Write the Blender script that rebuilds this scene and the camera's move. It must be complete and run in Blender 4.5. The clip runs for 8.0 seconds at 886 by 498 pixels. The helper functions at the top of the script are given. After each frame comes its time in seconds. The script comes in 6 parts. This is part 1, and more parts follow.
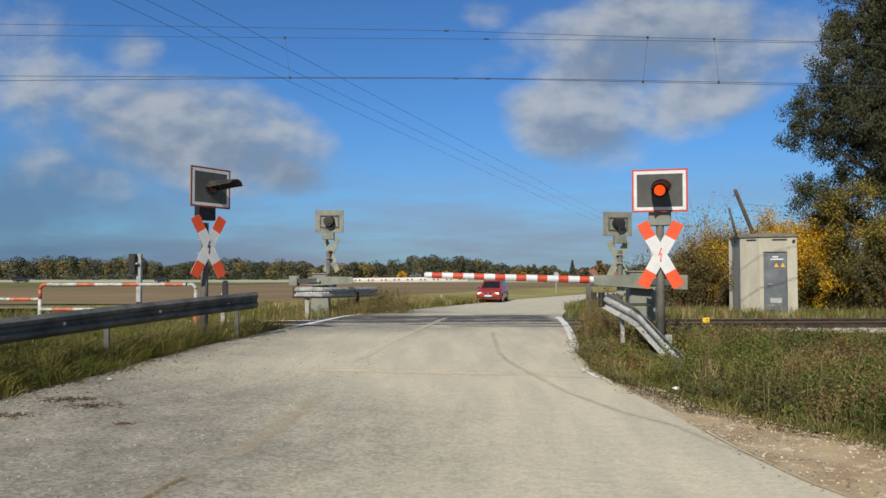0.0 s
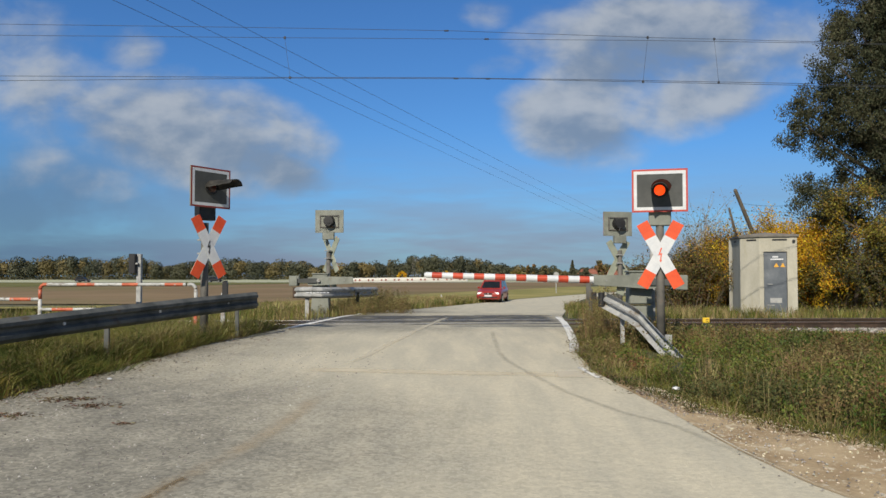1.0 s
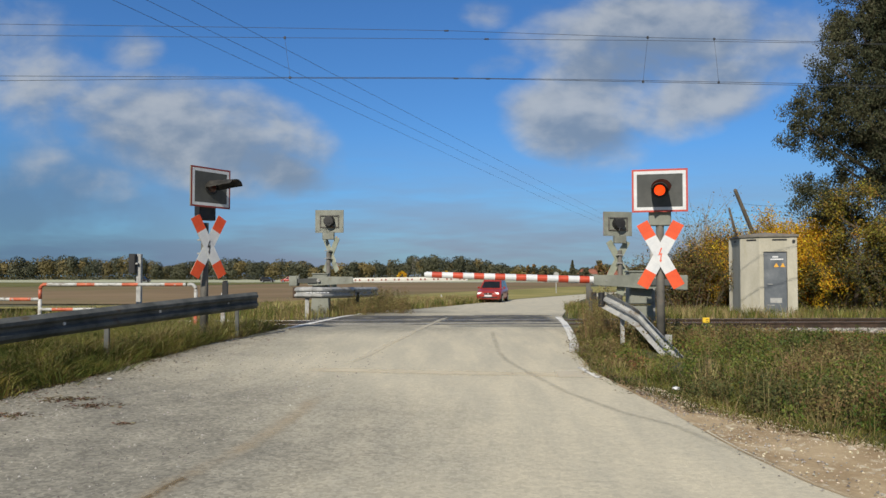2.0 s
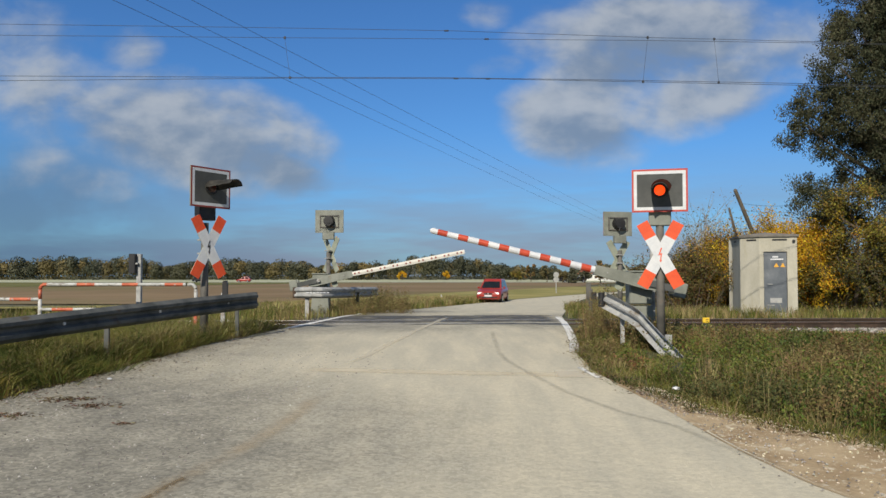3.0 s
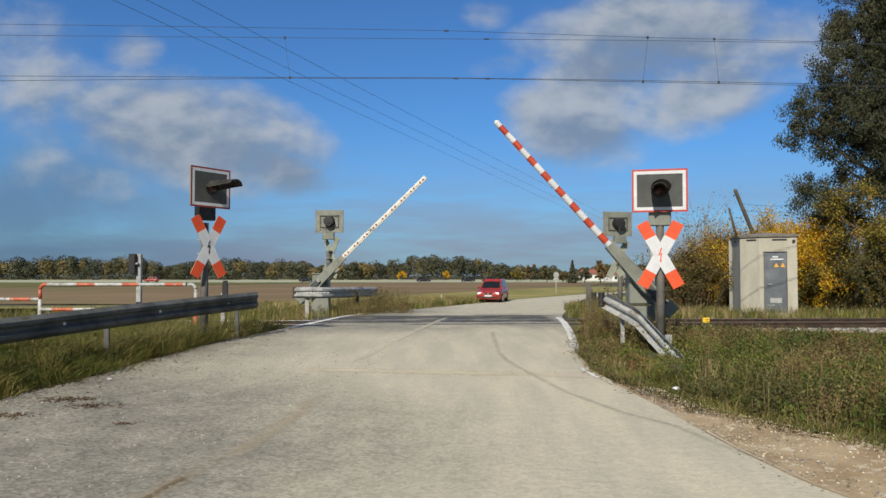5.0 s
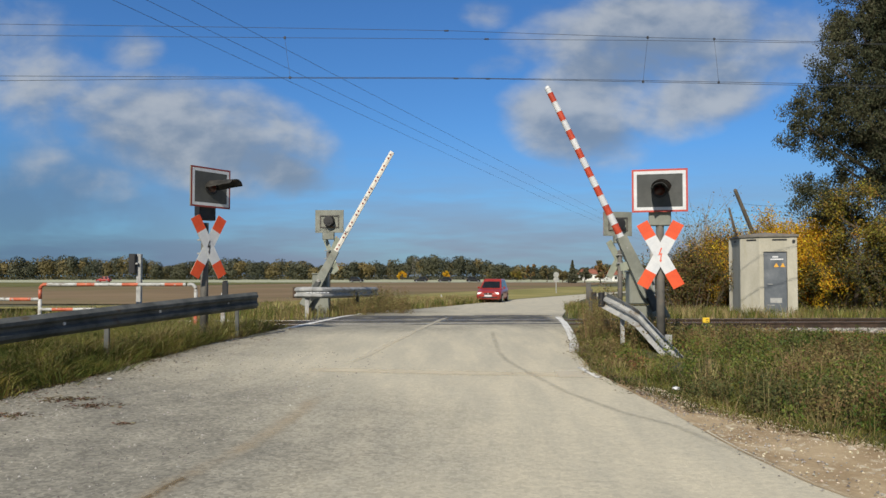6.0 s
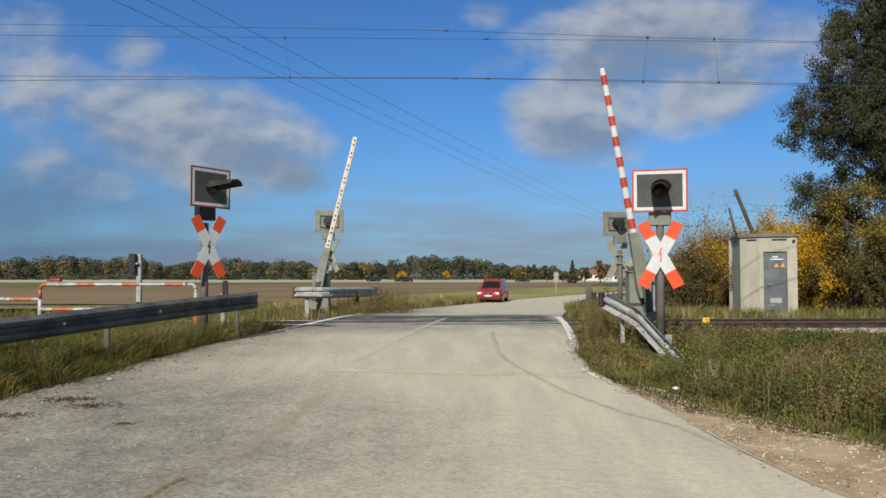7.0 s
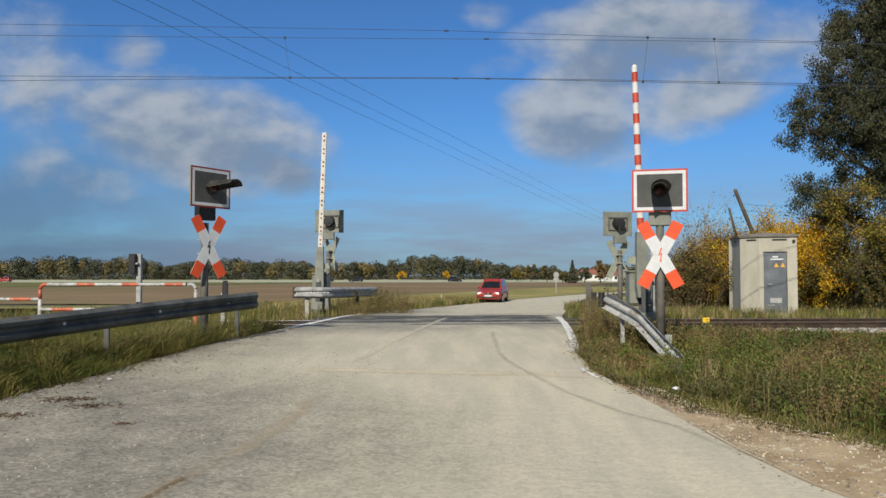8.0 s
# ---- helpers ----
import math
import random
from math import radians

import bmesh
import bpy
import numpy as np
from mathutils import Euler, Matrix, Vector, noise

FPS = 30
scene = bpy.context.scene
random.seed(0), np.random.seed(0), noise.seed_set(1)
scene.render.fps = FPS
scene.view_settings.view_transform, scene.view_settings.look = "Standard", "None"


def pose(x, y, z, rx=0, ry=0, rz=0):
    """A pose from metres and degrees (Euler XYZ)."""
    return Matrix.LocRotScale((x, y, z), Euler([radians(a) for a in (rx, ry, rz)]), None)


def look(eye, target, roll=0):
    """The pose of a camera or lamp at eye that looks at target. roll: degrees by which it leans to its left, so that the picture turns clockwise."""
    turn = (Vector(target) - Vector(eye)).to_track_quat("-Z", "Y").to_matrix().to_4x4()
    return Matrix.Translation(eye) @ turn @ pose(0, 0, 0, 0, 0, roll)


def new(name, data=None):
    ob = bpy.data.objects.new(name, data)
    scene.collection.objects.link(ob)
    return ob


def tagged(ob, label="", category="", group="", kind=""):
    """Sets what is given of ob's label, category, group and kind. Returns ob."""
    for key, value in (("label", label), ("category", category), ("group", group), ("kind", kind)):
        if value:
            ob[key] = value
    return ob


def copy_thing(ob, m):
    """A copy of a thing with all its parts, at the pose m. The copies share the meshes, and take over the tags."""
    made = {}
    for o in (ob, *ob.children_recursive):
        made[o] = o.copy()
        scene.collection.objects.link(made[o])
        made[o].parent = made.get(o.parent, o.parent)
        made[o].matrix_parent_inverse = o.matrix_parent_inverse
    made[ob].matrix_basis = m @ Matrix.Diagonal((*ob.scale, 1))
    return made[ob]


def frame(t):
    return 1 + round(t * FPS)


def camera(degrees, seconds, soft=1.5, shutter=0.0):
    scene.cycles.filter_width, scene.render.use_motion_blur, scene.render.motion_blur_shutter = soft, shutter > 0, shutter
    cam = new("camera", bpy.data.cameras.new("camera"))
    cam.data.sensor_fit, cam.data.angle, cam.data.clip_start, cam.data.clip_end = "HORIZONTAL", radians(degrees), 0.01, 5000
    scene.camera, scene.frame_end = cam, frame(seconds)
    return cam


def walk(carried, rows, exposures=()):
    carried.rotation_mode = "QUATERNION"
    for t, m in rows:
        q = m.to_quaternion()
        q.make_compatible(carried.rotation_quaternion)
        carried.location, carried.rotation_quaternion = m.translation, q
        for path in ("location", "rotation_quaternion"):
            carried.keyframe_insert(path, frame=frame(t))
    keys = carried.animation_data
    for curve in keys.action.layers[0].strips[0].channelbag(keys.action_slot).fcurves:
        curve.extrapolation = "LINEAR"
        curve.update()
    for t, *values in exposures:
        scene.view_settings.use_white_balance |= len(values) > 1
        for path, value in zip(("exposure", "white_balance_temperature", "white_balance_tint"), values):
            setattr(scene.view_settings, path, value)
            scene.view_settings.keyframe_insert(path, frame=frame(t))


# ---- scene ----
cam = camera(60.0, 8.0, soft=1.5)
EYE = 1.10                      # eye over the rail tops, which lie at z = 0
STAND = look((0, 0, EYE), (0, 10, EYE + 10 * math.tan(radians(2.02))))
walk(cam, [(0.0, STAND), (8.0, STAND)])

# ---- light: late-autumn sun over the camera's left shoulder, broken cloud ----
SUN_SIDE, SUN_UP = radians(19), radians(36)
to_sun = Vector((-math.sin(SUN_SIDE) * math.cos(SUN_UP), -math.cos(SUN_SIDE) * math.cos(SUN_UP), math.sin(SUN_UP)))
sun = new("sun", bpy.data.lights.new("sun", "SUN"))
sun.data.energy, sun.data.angle, sun.data.color = 4.7, radians(0.53), (1.0, 0.92, 0.79)
sun.matrix_world = to_sun.to_track_quat("Z", "Y").to_matrix().to_4x4()
scene.view_settings.exposure = 0.0


class Nodes:
    """A short way to write node trees."""

    def __init__(self, tree):
        self.tree = tree

    def put(self, kind, inputs=None, operation="", clamp=False, easing="", blend=""):
        node = self.tree.nodes.new(kind)
        if operation:
            node.operation = operation
        if clamp:
            node.use_clamp = True
        if easing:
            node.interpolation_type = easing
        if blend:
            node.data_type, node.blend_type = "RGBA", blend
        for key, value in (inputs or {}).items():
            if isinstance(value, bpy.types.NodeSocket):
                self.tree.links.new(value, node.inputs[key])
            else:
                node.inputs[key].default_value = value
        return node

    def math(self, op, a, b=0.0, c=0.0, clamp=False):
        return self.put("ShaderNodeMath", {0: a, 1: b, 2: c}, operation=op, clamp=clamp).outputs[0]

    def ramp(self, value, low, high, out_low=0.0, out_high=1.0, smooth=True):
        return self.put("ShaderNodeMapRange", {0: value, 1: low, 2: high, 3: out_low, 4: out_high},
                        easing="SMOOTHSTEP" if smooth else "LINEAR").outputs[0]

    def mix(self, factor, a, b, blend="MIX"):
        node = self.put("ShaderNodeMix", {0: factor, 6: a, 7: b}, blend=blend)
        return node.outputs[2]

    def noise(self, vector, scale, detail=4.0, rough=0.6):
        return self.put("ShaderNodeTexNoise", {"Vector": vector, "Scale": scale, "Detail": detail, "Roughness": rough}).outputs[0]


def rgb(r, g, b):
    return (r, g, b, 1.0)


def build_sky():
    world = bpy.data.worlds.new("sky")
    world.use_nodes = True
    scene.world = world
    n = Nodes(world.node_tree)
    n.tree.nodes.clear()
    air = n.put("ShaderNodeTexSky")
    air.sky_type, air.sun_disc, air.sun_elevation, air.sun_rotation = "NISHITA", False, SUN_UP, math.atan2(to_sun.x, to_sun.y)
    air.air_density, air.dust_density, air.ozone_density = 1.0, 0.6, 2.2
    blue = n.mix(1.0, air.outputs[0], rgb(0.37, 0.70, 1.08), "MULTIPLY")
    way = n.put("ShaderNodeTexCoord").outputs["Generated"]
    xyz = n.put("ShaderNodeSeparateXYZ", {0: way})
    ahead = n.math("MAXIMUM", n.math("ABSOLUTE", xyz.outputs[1]), 0.15)
    u, w = n.math("DIVIDE", xyz.outputs[0], ahead), n.math("DIVIDE", xyz.outputs[2], ahead)
    flat = n.put("ShaderNodeCombineXYZ", {0: u, 1: n.math("MULTIPLY", w, 1.5)}).outputs[0]

    def bent(vector):
        """Lets the cloud's edges wander."""
        drift = n.put("ShaderNodeTexNoise", {"Vector": vector, "Scale": 5.0, "Detail": 3.0}).outputs[1]
        drift = n.put("ShaderNodeVectorMath", {0: drift, 1: (0.06, 0.06, 0.0)}, operation="MULTIPLY").outputs[0]
        return n.put("ShaderNodeVectorMath", {0: vector, 1: drift}, operation="ADD").outputs[0]

    puff = n.noise(bent(flat), 8.5, 9.0, 0.52)
    shade_side = n.put("ShaderNodeVectorMath", {0: flat, 1: (-0.010, 0.026, 0.0)}, operation="ADD").outputs[0]
    relief = n.math("SUBTRACT", puff, n.noise(bent(shade_side), 8.5, 9.0, 0.52))
    big = n.noise(flat, 3.2, 5.0, 0.55)

    def bank(u0, w0, lean, a, b, weight=1.0):
        """A soft oval heap of cloud: weight in its middle, 0 at its rim."""
        c, s = math.cos(lean), math.sin(lean)
        du, dw = n.math("SUBTRACT", u, u0), n.math("SUBTRACT", w, w0)
        p = n.math("DIVIDE", n.math("ADD", n.math("MULTIPLY", du, c), n.math("MULTIPLY", dw, s)), a)
        q = n.math("DIVIDE", n.math("SUBTRACT", n.math("MULTIPLY", dw, c), n.math("MULTIPLY", du, s)), b)
        r = n.math("ADD", n.math("MULTIPLY", p, p), n.math("MULTIPLY", q, q))
        return n.math("MULTIPLY", n.math("SUBTRACT", 1.0, r, clamp=True), weight)

    def heaps(specs):
        total = None
        for spec in specs:
            b = bank(*spec)
            total = b if total is None else n.math("MAXIMUM", total, b)
        return total

    heap = heaps(((-0.335, 0.195, -0.24, 0.235, 0.088, 1.05), (-0.225, 0.145, -0.42, 0.105, 0.042, 1.0), (-0.53, 0.265, -0.30, 0.17, 0.11, 0.55), (-0.41, 0.295, 0.1, 0.060, 0.042, 0.72),
                  (-0.54, 0.145, 0.0, 0.085, 0.050, 0.30), (-0.45, 0.122, 0.0, 0.075, 0.032, 0.50),
                  (0.275, 0.320, 0.05, 0.21, 0.085, 1.0), (0.175, 0.200, -0.20, 0.125, 0.068, 1.05), (0.315, 0.235, 0.28, 0.160, 0.065, 1.0), (0.235, 0.262, 0.5, 0.17, 0.10, 1.0),
                  (0.46, 0.300, 0.2, 0.14, 0.075, 0.68), (0.06, 0.345, 0.0, 0.05, 0.025, 0.5), (0.07, 0.275, 0.1, 0.055, 0.020, 0.45), (0.9, 0.4, 0.2, 0.5, 0.2, 0.9), (-1.2, 0.35, -0.2, 0.5, 0.15, 0.9)))
    body = n.math("ADD", heap, n.math("MULTIPLY", n.math("SUBTRACT", puff, 0.5), 1.75))
    body = n.math("ADD", body, n.math("MULTIPLY", n.math("SUBTRACT", big, 0.5), 0.5))
    cover = n.math("MULTIPLY", n.math("MULTIPLY", n.ramp(body, 0.04, 0.95), n.ramp(heap, 0.0, 0.22)), 0.86)
    under = heaps(((-0.24, 0.140, -0.36, 0.15, 0.050), (-0.40, 0.165, -0.28, 0.16, 0.040, 0.7), (0.185, 0.172, 0.05, 0.10, 0.042, 0.6), (0.26, 0.285, 0.1, 0.13, 0.040, 0.7)))
    veil = n.math("MULTIPLY", n.ramp(w, 0.20, 0.02), n.ramp(n.noise(n.put("ShaderNodeCombineXYZ", {0: u, 1: n.math("MULTIPLY", w, 7.0)}).outputs[0], 3.0), 0.25, 0.62))
    thin = n.math("MULTIPLY", n.math("ADD", n.math("MULTIPLY", veil, 0.90), n.ramp(w, 0.12, 0.0, 0.0, 0.25)), 0.8)
    far_layer = n.mix(n.ramp(u, -0.60, 0.0), rgb(1.12, 1.88, 3.05), rgb(2.50, 2.88, 3.85))
    layer = n.math("MULTIPLY", n.ramp(u, -0.05, -0.50), n.math("MULTIPLY", n.ramp(w, 0.24, 0.10), n.ramp(big, 0.30, 0.60)))
    blue = n.mix(n.math("MAXIMUM", thin, n.math("MULTIPLY", layer, 0.75)), blue, far_layer)
    lit = n.math("ADD", n.math("MULTIPLY", relief, 2.6), n.math("MULTIPLY", n.math("SUBTRACT", big, 0.5), 0.9))
    lit = n.math("SUBTRACT", n.math("ADD", lit, 0.60), n.math("MULTIPLY", under, 0.60))
    lit = n.ramp(lit, 0.0, 1.0)
    cloud = n.mix(lit, rgb(2.05, 2.62, 3.45), rgb(4.5, 4.8, 5.1))
    colour = n.mix(cover, blue, cloud)
    # unseen broken grey cloud overhead and behind, added to mute the blue fill light
    around = n.math("MAXIMUM", n.ramp(xyz.outputs[1], 0.10, -0.35), n.ramp(xyz.outputs[2], 0.50, 0.75))
    broken = n.math("MULTIPLY", around, n.ramp(n.noise(way, 2.6, 6.0), 0.36, 0.58, 0.25, 0.85))
    colour = n.mix(broken, colour, rgb(1.90, 2.30, 3.0))
    back = n.put("ShaderNodeBackground", {"Color": colour, "Strength": 0.10})
    out = n.put("ShaderNodeOutputWorld")
    n.tree.links.new(back.outputs[0], out.inputs[0])


build_sky()

# ---- materials ----
def material(name, low, high, scale=6.0, rough=0.7, metal=0.0, bump=0.0, grain=60.0, stain=None, stain_at=(0.55, 0.7),
             stain_scale=1.5, space="Object", each=0.0, spec=0.5, coat=0.0, emit=None, emit_power=0.0, stretch=None):
    """Colour that wanders between low and high, grain relief, and stains of a shape of their own."""
    m = bpy.data.materials.new(name)
    m.use_nodes = True
    n = Nodes(m.node_tree)
    shader = n.tree.nodes["Principled BSDF"]
    if space == "World":
        where = n.put("ShaderNodeNewGeometry").outputs["Position"]
    else:
        where = n.put("ShaderNodeTexCoord").outputs["Object"]
    if stretch:
        where = n.put("ShaderNodeMapping", {"Vector": where, "Scale": stretch}).outputs[0]
    patch = n.ramp(n.noise(where, scale), 0.32, 0.68)
    fine = n.noise(where, grain, 3.0)
    colour = n.mix(patch, low, high)
    colour = n.mix(0.35, colour, n.mix(fine, rgb(0.5, 0.5, 0.5), rgb(1.5, 1.5, 1.5)), "MULTIPLY")
    if stain:
        colour = n.mix(n.ramp(n.noise(where, stain_scale, 6.0, 0.65), *stain_at), colour, stain)
    if each:
        info = n.put("ShaderNodeNewGeometry").outputs["Random Per Island"]
        colour = n.put("ShaderNodeHueSaturation", {"Hue": n.ramp(info, 0, 1, 0.5 - each * 0.12, 0.5 + each * 0.12, False),
                                                   "Value": n.ramp(n.math("FRACT", n.math("MULTIPLY", info, 7.31)), 0, 1, 1 - each, 1 + each, False),
                                                   "Color": colour}).outputs[0]
    n.tree.links.new(colour, shader.inputs["Base Color"])
    shader.inputs["Roughness"].default_value = rough
    shader.inputs["Metallic"].default_value = metal
    shader.inputs["Specular IOR Level"].default_value = spec
    shader.inputs["Coat Weight"].default_value = coat
    if bump:
        relief = n.put("ShaderNodeBump", {"Height": fine, "Strength": bump, "Distance": 0.01})
        n.tree.links.new(relief.outputs[0], shader.inputs["Normal"])
    if emit:
        shader.inputs["Emission Color"].default_value = emit
        shader.inputs["Emission Strength"].default_value = emit_power
    return m


def leafy(name, low, high, each=0.35, through_light=0.25, scale=0.8):
    """Leaves: two-sided, partly translucent, each one a little different."""
    m = material(name, low, high, scale=scale, rough=0.65, each=each, space="World", spec=0.25)
    n = Nodes(m.node_tree)
    shader = n.tree.nodes["Principled BSDF"]
    colour = shader.inputs["Base Color"].links[0].from_socket
    glow = n.put("ShaderNodeBsdfTranslucent", {"Color": colour})
    both = n.put("ShaderNodeMixShader", {0: through_light, 1: shader.outputs[0], 2: glow.outputs[0]})
    n.tree.links.new(both.outputs[0], n.tree.nodes["Material Output"].inputs[0])
    return m




def dusty_road():
    """Grey chippings on the quieter side, a film of pale field dust where the traffic drags it."""
    m = bpy.data.materials.new("dusty_asphalt")
    m.use_nodes = True
    n = Nodes(m.node_tree)
    shader = n.tree.nodes["Principled BSDF"]
    where = n.put("ShaderNodeNewGeometry").outputs["Position"]
    xyz = n.put("ShaderNodeSeparateXYZ", {0: where})
    wander = n.math("MULTIPLY", n.math("SUBTRACT", n.noise(where, 0.35, 5.0, 0.6), 0.5), 5.0)
    swept = n.math("MULTIPLY", n.ramp(xyz.outputs[1], 7.0, 11.0), n.ramp(xyz.outputs[1], 18.0, 13.5))
    film = n.ramp(n.math("ADD", n.math("ADD", xyz.outputs[0], wander), n.math("MULTIPLY", swept, 2.6)), -2.9, 1.7)
    rubbed = n.math("MULTIPLY", n.math("MULTIPLY", n.ramp(xyz.outputs[1], 13.5, 17.5), n.ramp(xyz.outputs[1], 24.0, 21.0)), n.ramp(n.noise(n.put("ShaderNodeMapping", {"Vector": where, "Scale": (1.0, 0.45, 1.0)}).outputs[0], 0.55, 4.0), 0.36, 0.60))
    film = n.math("MULTIPLY", film, n.math("SUBTRACT", 1.0, n.math("MULTIPLY", rubbed, 0.8)))
    along = n.put("ShaderNodeMapping", {"Vector": where, "Scale": (1.6, 0.28, 1.0)}).outputs[0]
    streak = n.ramp(n.noise(along, 1.6, 6.0, 0.65), 0.30, 0.72)
    bare = n.mix(n.ramp(n.noise(where, 2.2, 5.0), 0.3, 0.7), rgb(0.205, 0.193, 0.155), rgb(0.300, 0.280, 0.222))
    dust = n.mix(streak, rgb(0.455, 0.422, 0.325), rgb(0.575, 0.520, 0.385))
    colour = n.mix(film, bare, dust)
    chips = n.put("ShaderNodeTexVoronoi", {"Vector": where, "Scale": 34.0})
    tone = n.put("ShaderNodeSeparateXYZ", {0: chips.outputs["Color"]}).outputs[0]
    share = n.ramp(film, 0.0, 1.0, 0.75, 0.20, False)
    colour = n.mix(share, colour, n.mix(tone, rgb(0.62, 0.62, 0.62), rgb(1.40, 1.40, 1.40)), "MULTIPLY")
    fleck = n.ramp(n.noise(where, 26.0, 2.0), 0.66, 0.74)
    colour = n.mix(n.math("MULTIPLY", fleck, n.ramp(film, 0, 1, 0.55, 0.18)), colour, rgb(0.66, 0.63, 0.55))
    spots = n.ramp(n.noise(n.put("ShaderNodeMapping", {"Vector": where, "Scale": (1.0, 0.6, 1.0)}).outputs[0], 2.8, 4.0, 0.7), 0.68, 0.76)
    colour = n.mix(n.math("MULTIPLY", spots, 0.45), colour, rgb(0.20, 0.175, 0.13))
    grit = n.noise(where, 170.0, 2.0)
    colour = n.mix(0.30, colour, n.mix(grit, rgb(0.55, 0.55, 0.55), rgb(1.45, 1.45, 1.45)), "MULTIPLY")
    n.tree.links.new(colour, shader.inputs["Base Color"])
    shader.inputs["Roughness"].default_value = 0.92
    shader.inputs["Specular IOR Level"].default_value = 0.25
    dents = n.noise(n.put("ShaderNodeMapping", {"Vector": where, "Scale": (1.0, 1.8, 1.0)}).outputs[0], 4.5, 4.0, 0.6)
    height = n.math("ADD", n.math("ADD", tone, grit), n.math("MULTIPLY", dents, 5.0))
    relief = n.put("ShaderNodeBump", {"Height": height, "Strength": 0.40, "Distance": 0.006})
    n.tree.links.new(relief.outputs[0], shader.inputs["Normal"])
    return m


def worn(name, low, high, strength=1.0, edge=0.35, scale=5.0, bare=(0.30, 0.62), rough=0.85):
    """A film on the road, such as paint, worn through in patches and thin towards its edges (UV x runs from -1 to 1
    across).
    """
    m = bpy.data.materials.new(name)
    m.use_nodes = True
    n = Nodes(m.node_tree)
    shader = n.tree.nodes["Principled BSDF"]
    where = n.put("ShaderNodeNewGeometry").outputs["Position"]
    across = n.put("ShaderNodeSeparateXYZ", {0: n.put("ShaderNodeUVMap").outputs[0]})
    rim = n.math("SUBTRACT", 1.0, n.math("ABSOLUTE", across.outputs[0]))
    ragged = n.math("ADD", rim, n.math("MULTIPLY", n.math("SUBTRACT", n.noise(where, 9.0, 4.0), 0.5), 0.6))
    share = n.math("MULTIPLY", n.ramp(ragged, 0.0, edge), n.ramp(n.noise(where, scale, 5.0, 0.65), bare[0], bare[1]))
    share = n.math("MULTIPLY", n.math("MULTIPLY", share, n.ramp(n.math("SUBTRACT", 1.0, n.math("ABSOLUTE", across.outputs[1])), 0.0, 0.25)), strength)
    colour = n.mix(n.noise(where, 60.0, 3.0), low, high)
    n.tree.links.new(colour, shader.inputs["Base Color"])
    n.tree.links.new(share, shader.inputs["Alpha"])
    shader.inputs["Roughness"].default_value = rough
    shader.inputs["Specular IOR Level"].default_value = 0.25
    return m


asphalt = dusty_road()
dark_asphalt = worn("worn_dark_asphalt", rgb(0.06, 0.062, 0.066), rgb(0.125, 0.122, 0.115), 0.95, 0.22, 0.9, (0.22, 0.66))
gravel_mat = material("pale_gravel", rgb(0.29, 0.205, 0.110), rgb(0.46, 0.355, 0.215), 1.6, 0.95, bump=0.9, grain=28, space="World", stain=rgb(0.56, 0.49, 0.36), stain_at=(0.54, 0.66), stain_scale=7)
soil = material("grassy_soil", rgb(0.045, 0.05, 0.018), rgb(0.12, 0.11, 0.045), 0.8, 0.95, bump=0.8, grain=25, space="World",
                stain=rgb(0.15, 0.10, 0.055), stain_at=(0.55, 0.75), stain_scale=0.6)
plough = material("ploughed_earth", rgb(0.195, 0.135, 0.074), rgb(0.250, 0.180, 0.102), 0.05, 0.95, bump=0.6, grain=4, space="World", spec=0.1,
                  stain=rgb(0.165, 0.145, 0.062), stain_at=(0.46, 0.66), stain_scale=0.022)
young_crop = material("young_green_crop", rgb(0.10, 0.12, 0.035), rgb(0.19, 0.165, 0.065), 0.05, 0.95, bump=0.5, grain=5, space="World", spec=0.1)
meadow = material("autumn_meadow", rgb(0.215, 0.20, 0.060), rgb(0.34, 0.29, 0.105), 0.16, 0.95, bump=0.5, grain=5, space="World", spec=0.15)
far_grass = material("pale_far_grass", rgb(0.34, 0.35, 0.21), rgb(0.44, 0.44, 0.28), 0.03, 0.95, space="World")
# guard rail steel, darkened in its colour where the rail lies in shade
shaded_steel = material("dirty_shaded_steel", rgb(0.060, 0.065, 0.062), rgb(0.130, 0.134, 0.126), 2.5, 0.75, 0.0, bump=0.15, grain=25, spec=0.2,
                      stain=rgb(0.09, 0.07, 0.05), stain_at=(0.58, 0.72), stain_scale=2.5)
far_road_mat = material("far_concrete_road", rgb(0.42, 0.42, 0.36), rgb(0.50, 0.49, 0.42), 0.1, 0.9, space="World")
galvanised = material("weathered_galvanised_steel", rgb(0.28, 0.285, 0.275), rgb(0.44, 0.44, 0.42), 5, 0.6, 0.12, bump=0.15, grain=30,
                      stain=rgb(0.20, 0.165, 0.125), stain_at=(0.54, 0.70), stain_scale=3)
grey_paint = material("grey_green_paint", rgb(0.165, 0.175, 0.145), rgb(0.24, 0.25, 0.21), 3, 0.55, bump=0.1,
                      stain=rgb(0.16, 0.12, 0.07), stain_at=(0.63, 0.75), stain_scale=4)
pale_back = material("pale_olive_enamel", rgb(0.24, 0.265, 0.205), rgb(0.33, 0.35, 0.275), 3, 0.5)
white_paint = material("white_enamel", rgb(0.56, 0.58, 0.60), rgb(0.66, 0.67, 0.67), 3, 0.4, stain=rgb(0.55, 0.52, 0.45), stain_at=(0.62, 0.8), stain_scale=5)
dirty_white = material("weathered_white_enamel", rgb(0.40, 0.41, 0.40), rgb(0.58, 0.58, 0.56), 5, 0.5, stain=rgb(0.25, 0.24, 0.21), stain_at=(0.52, 0.68), stain_scale=9)
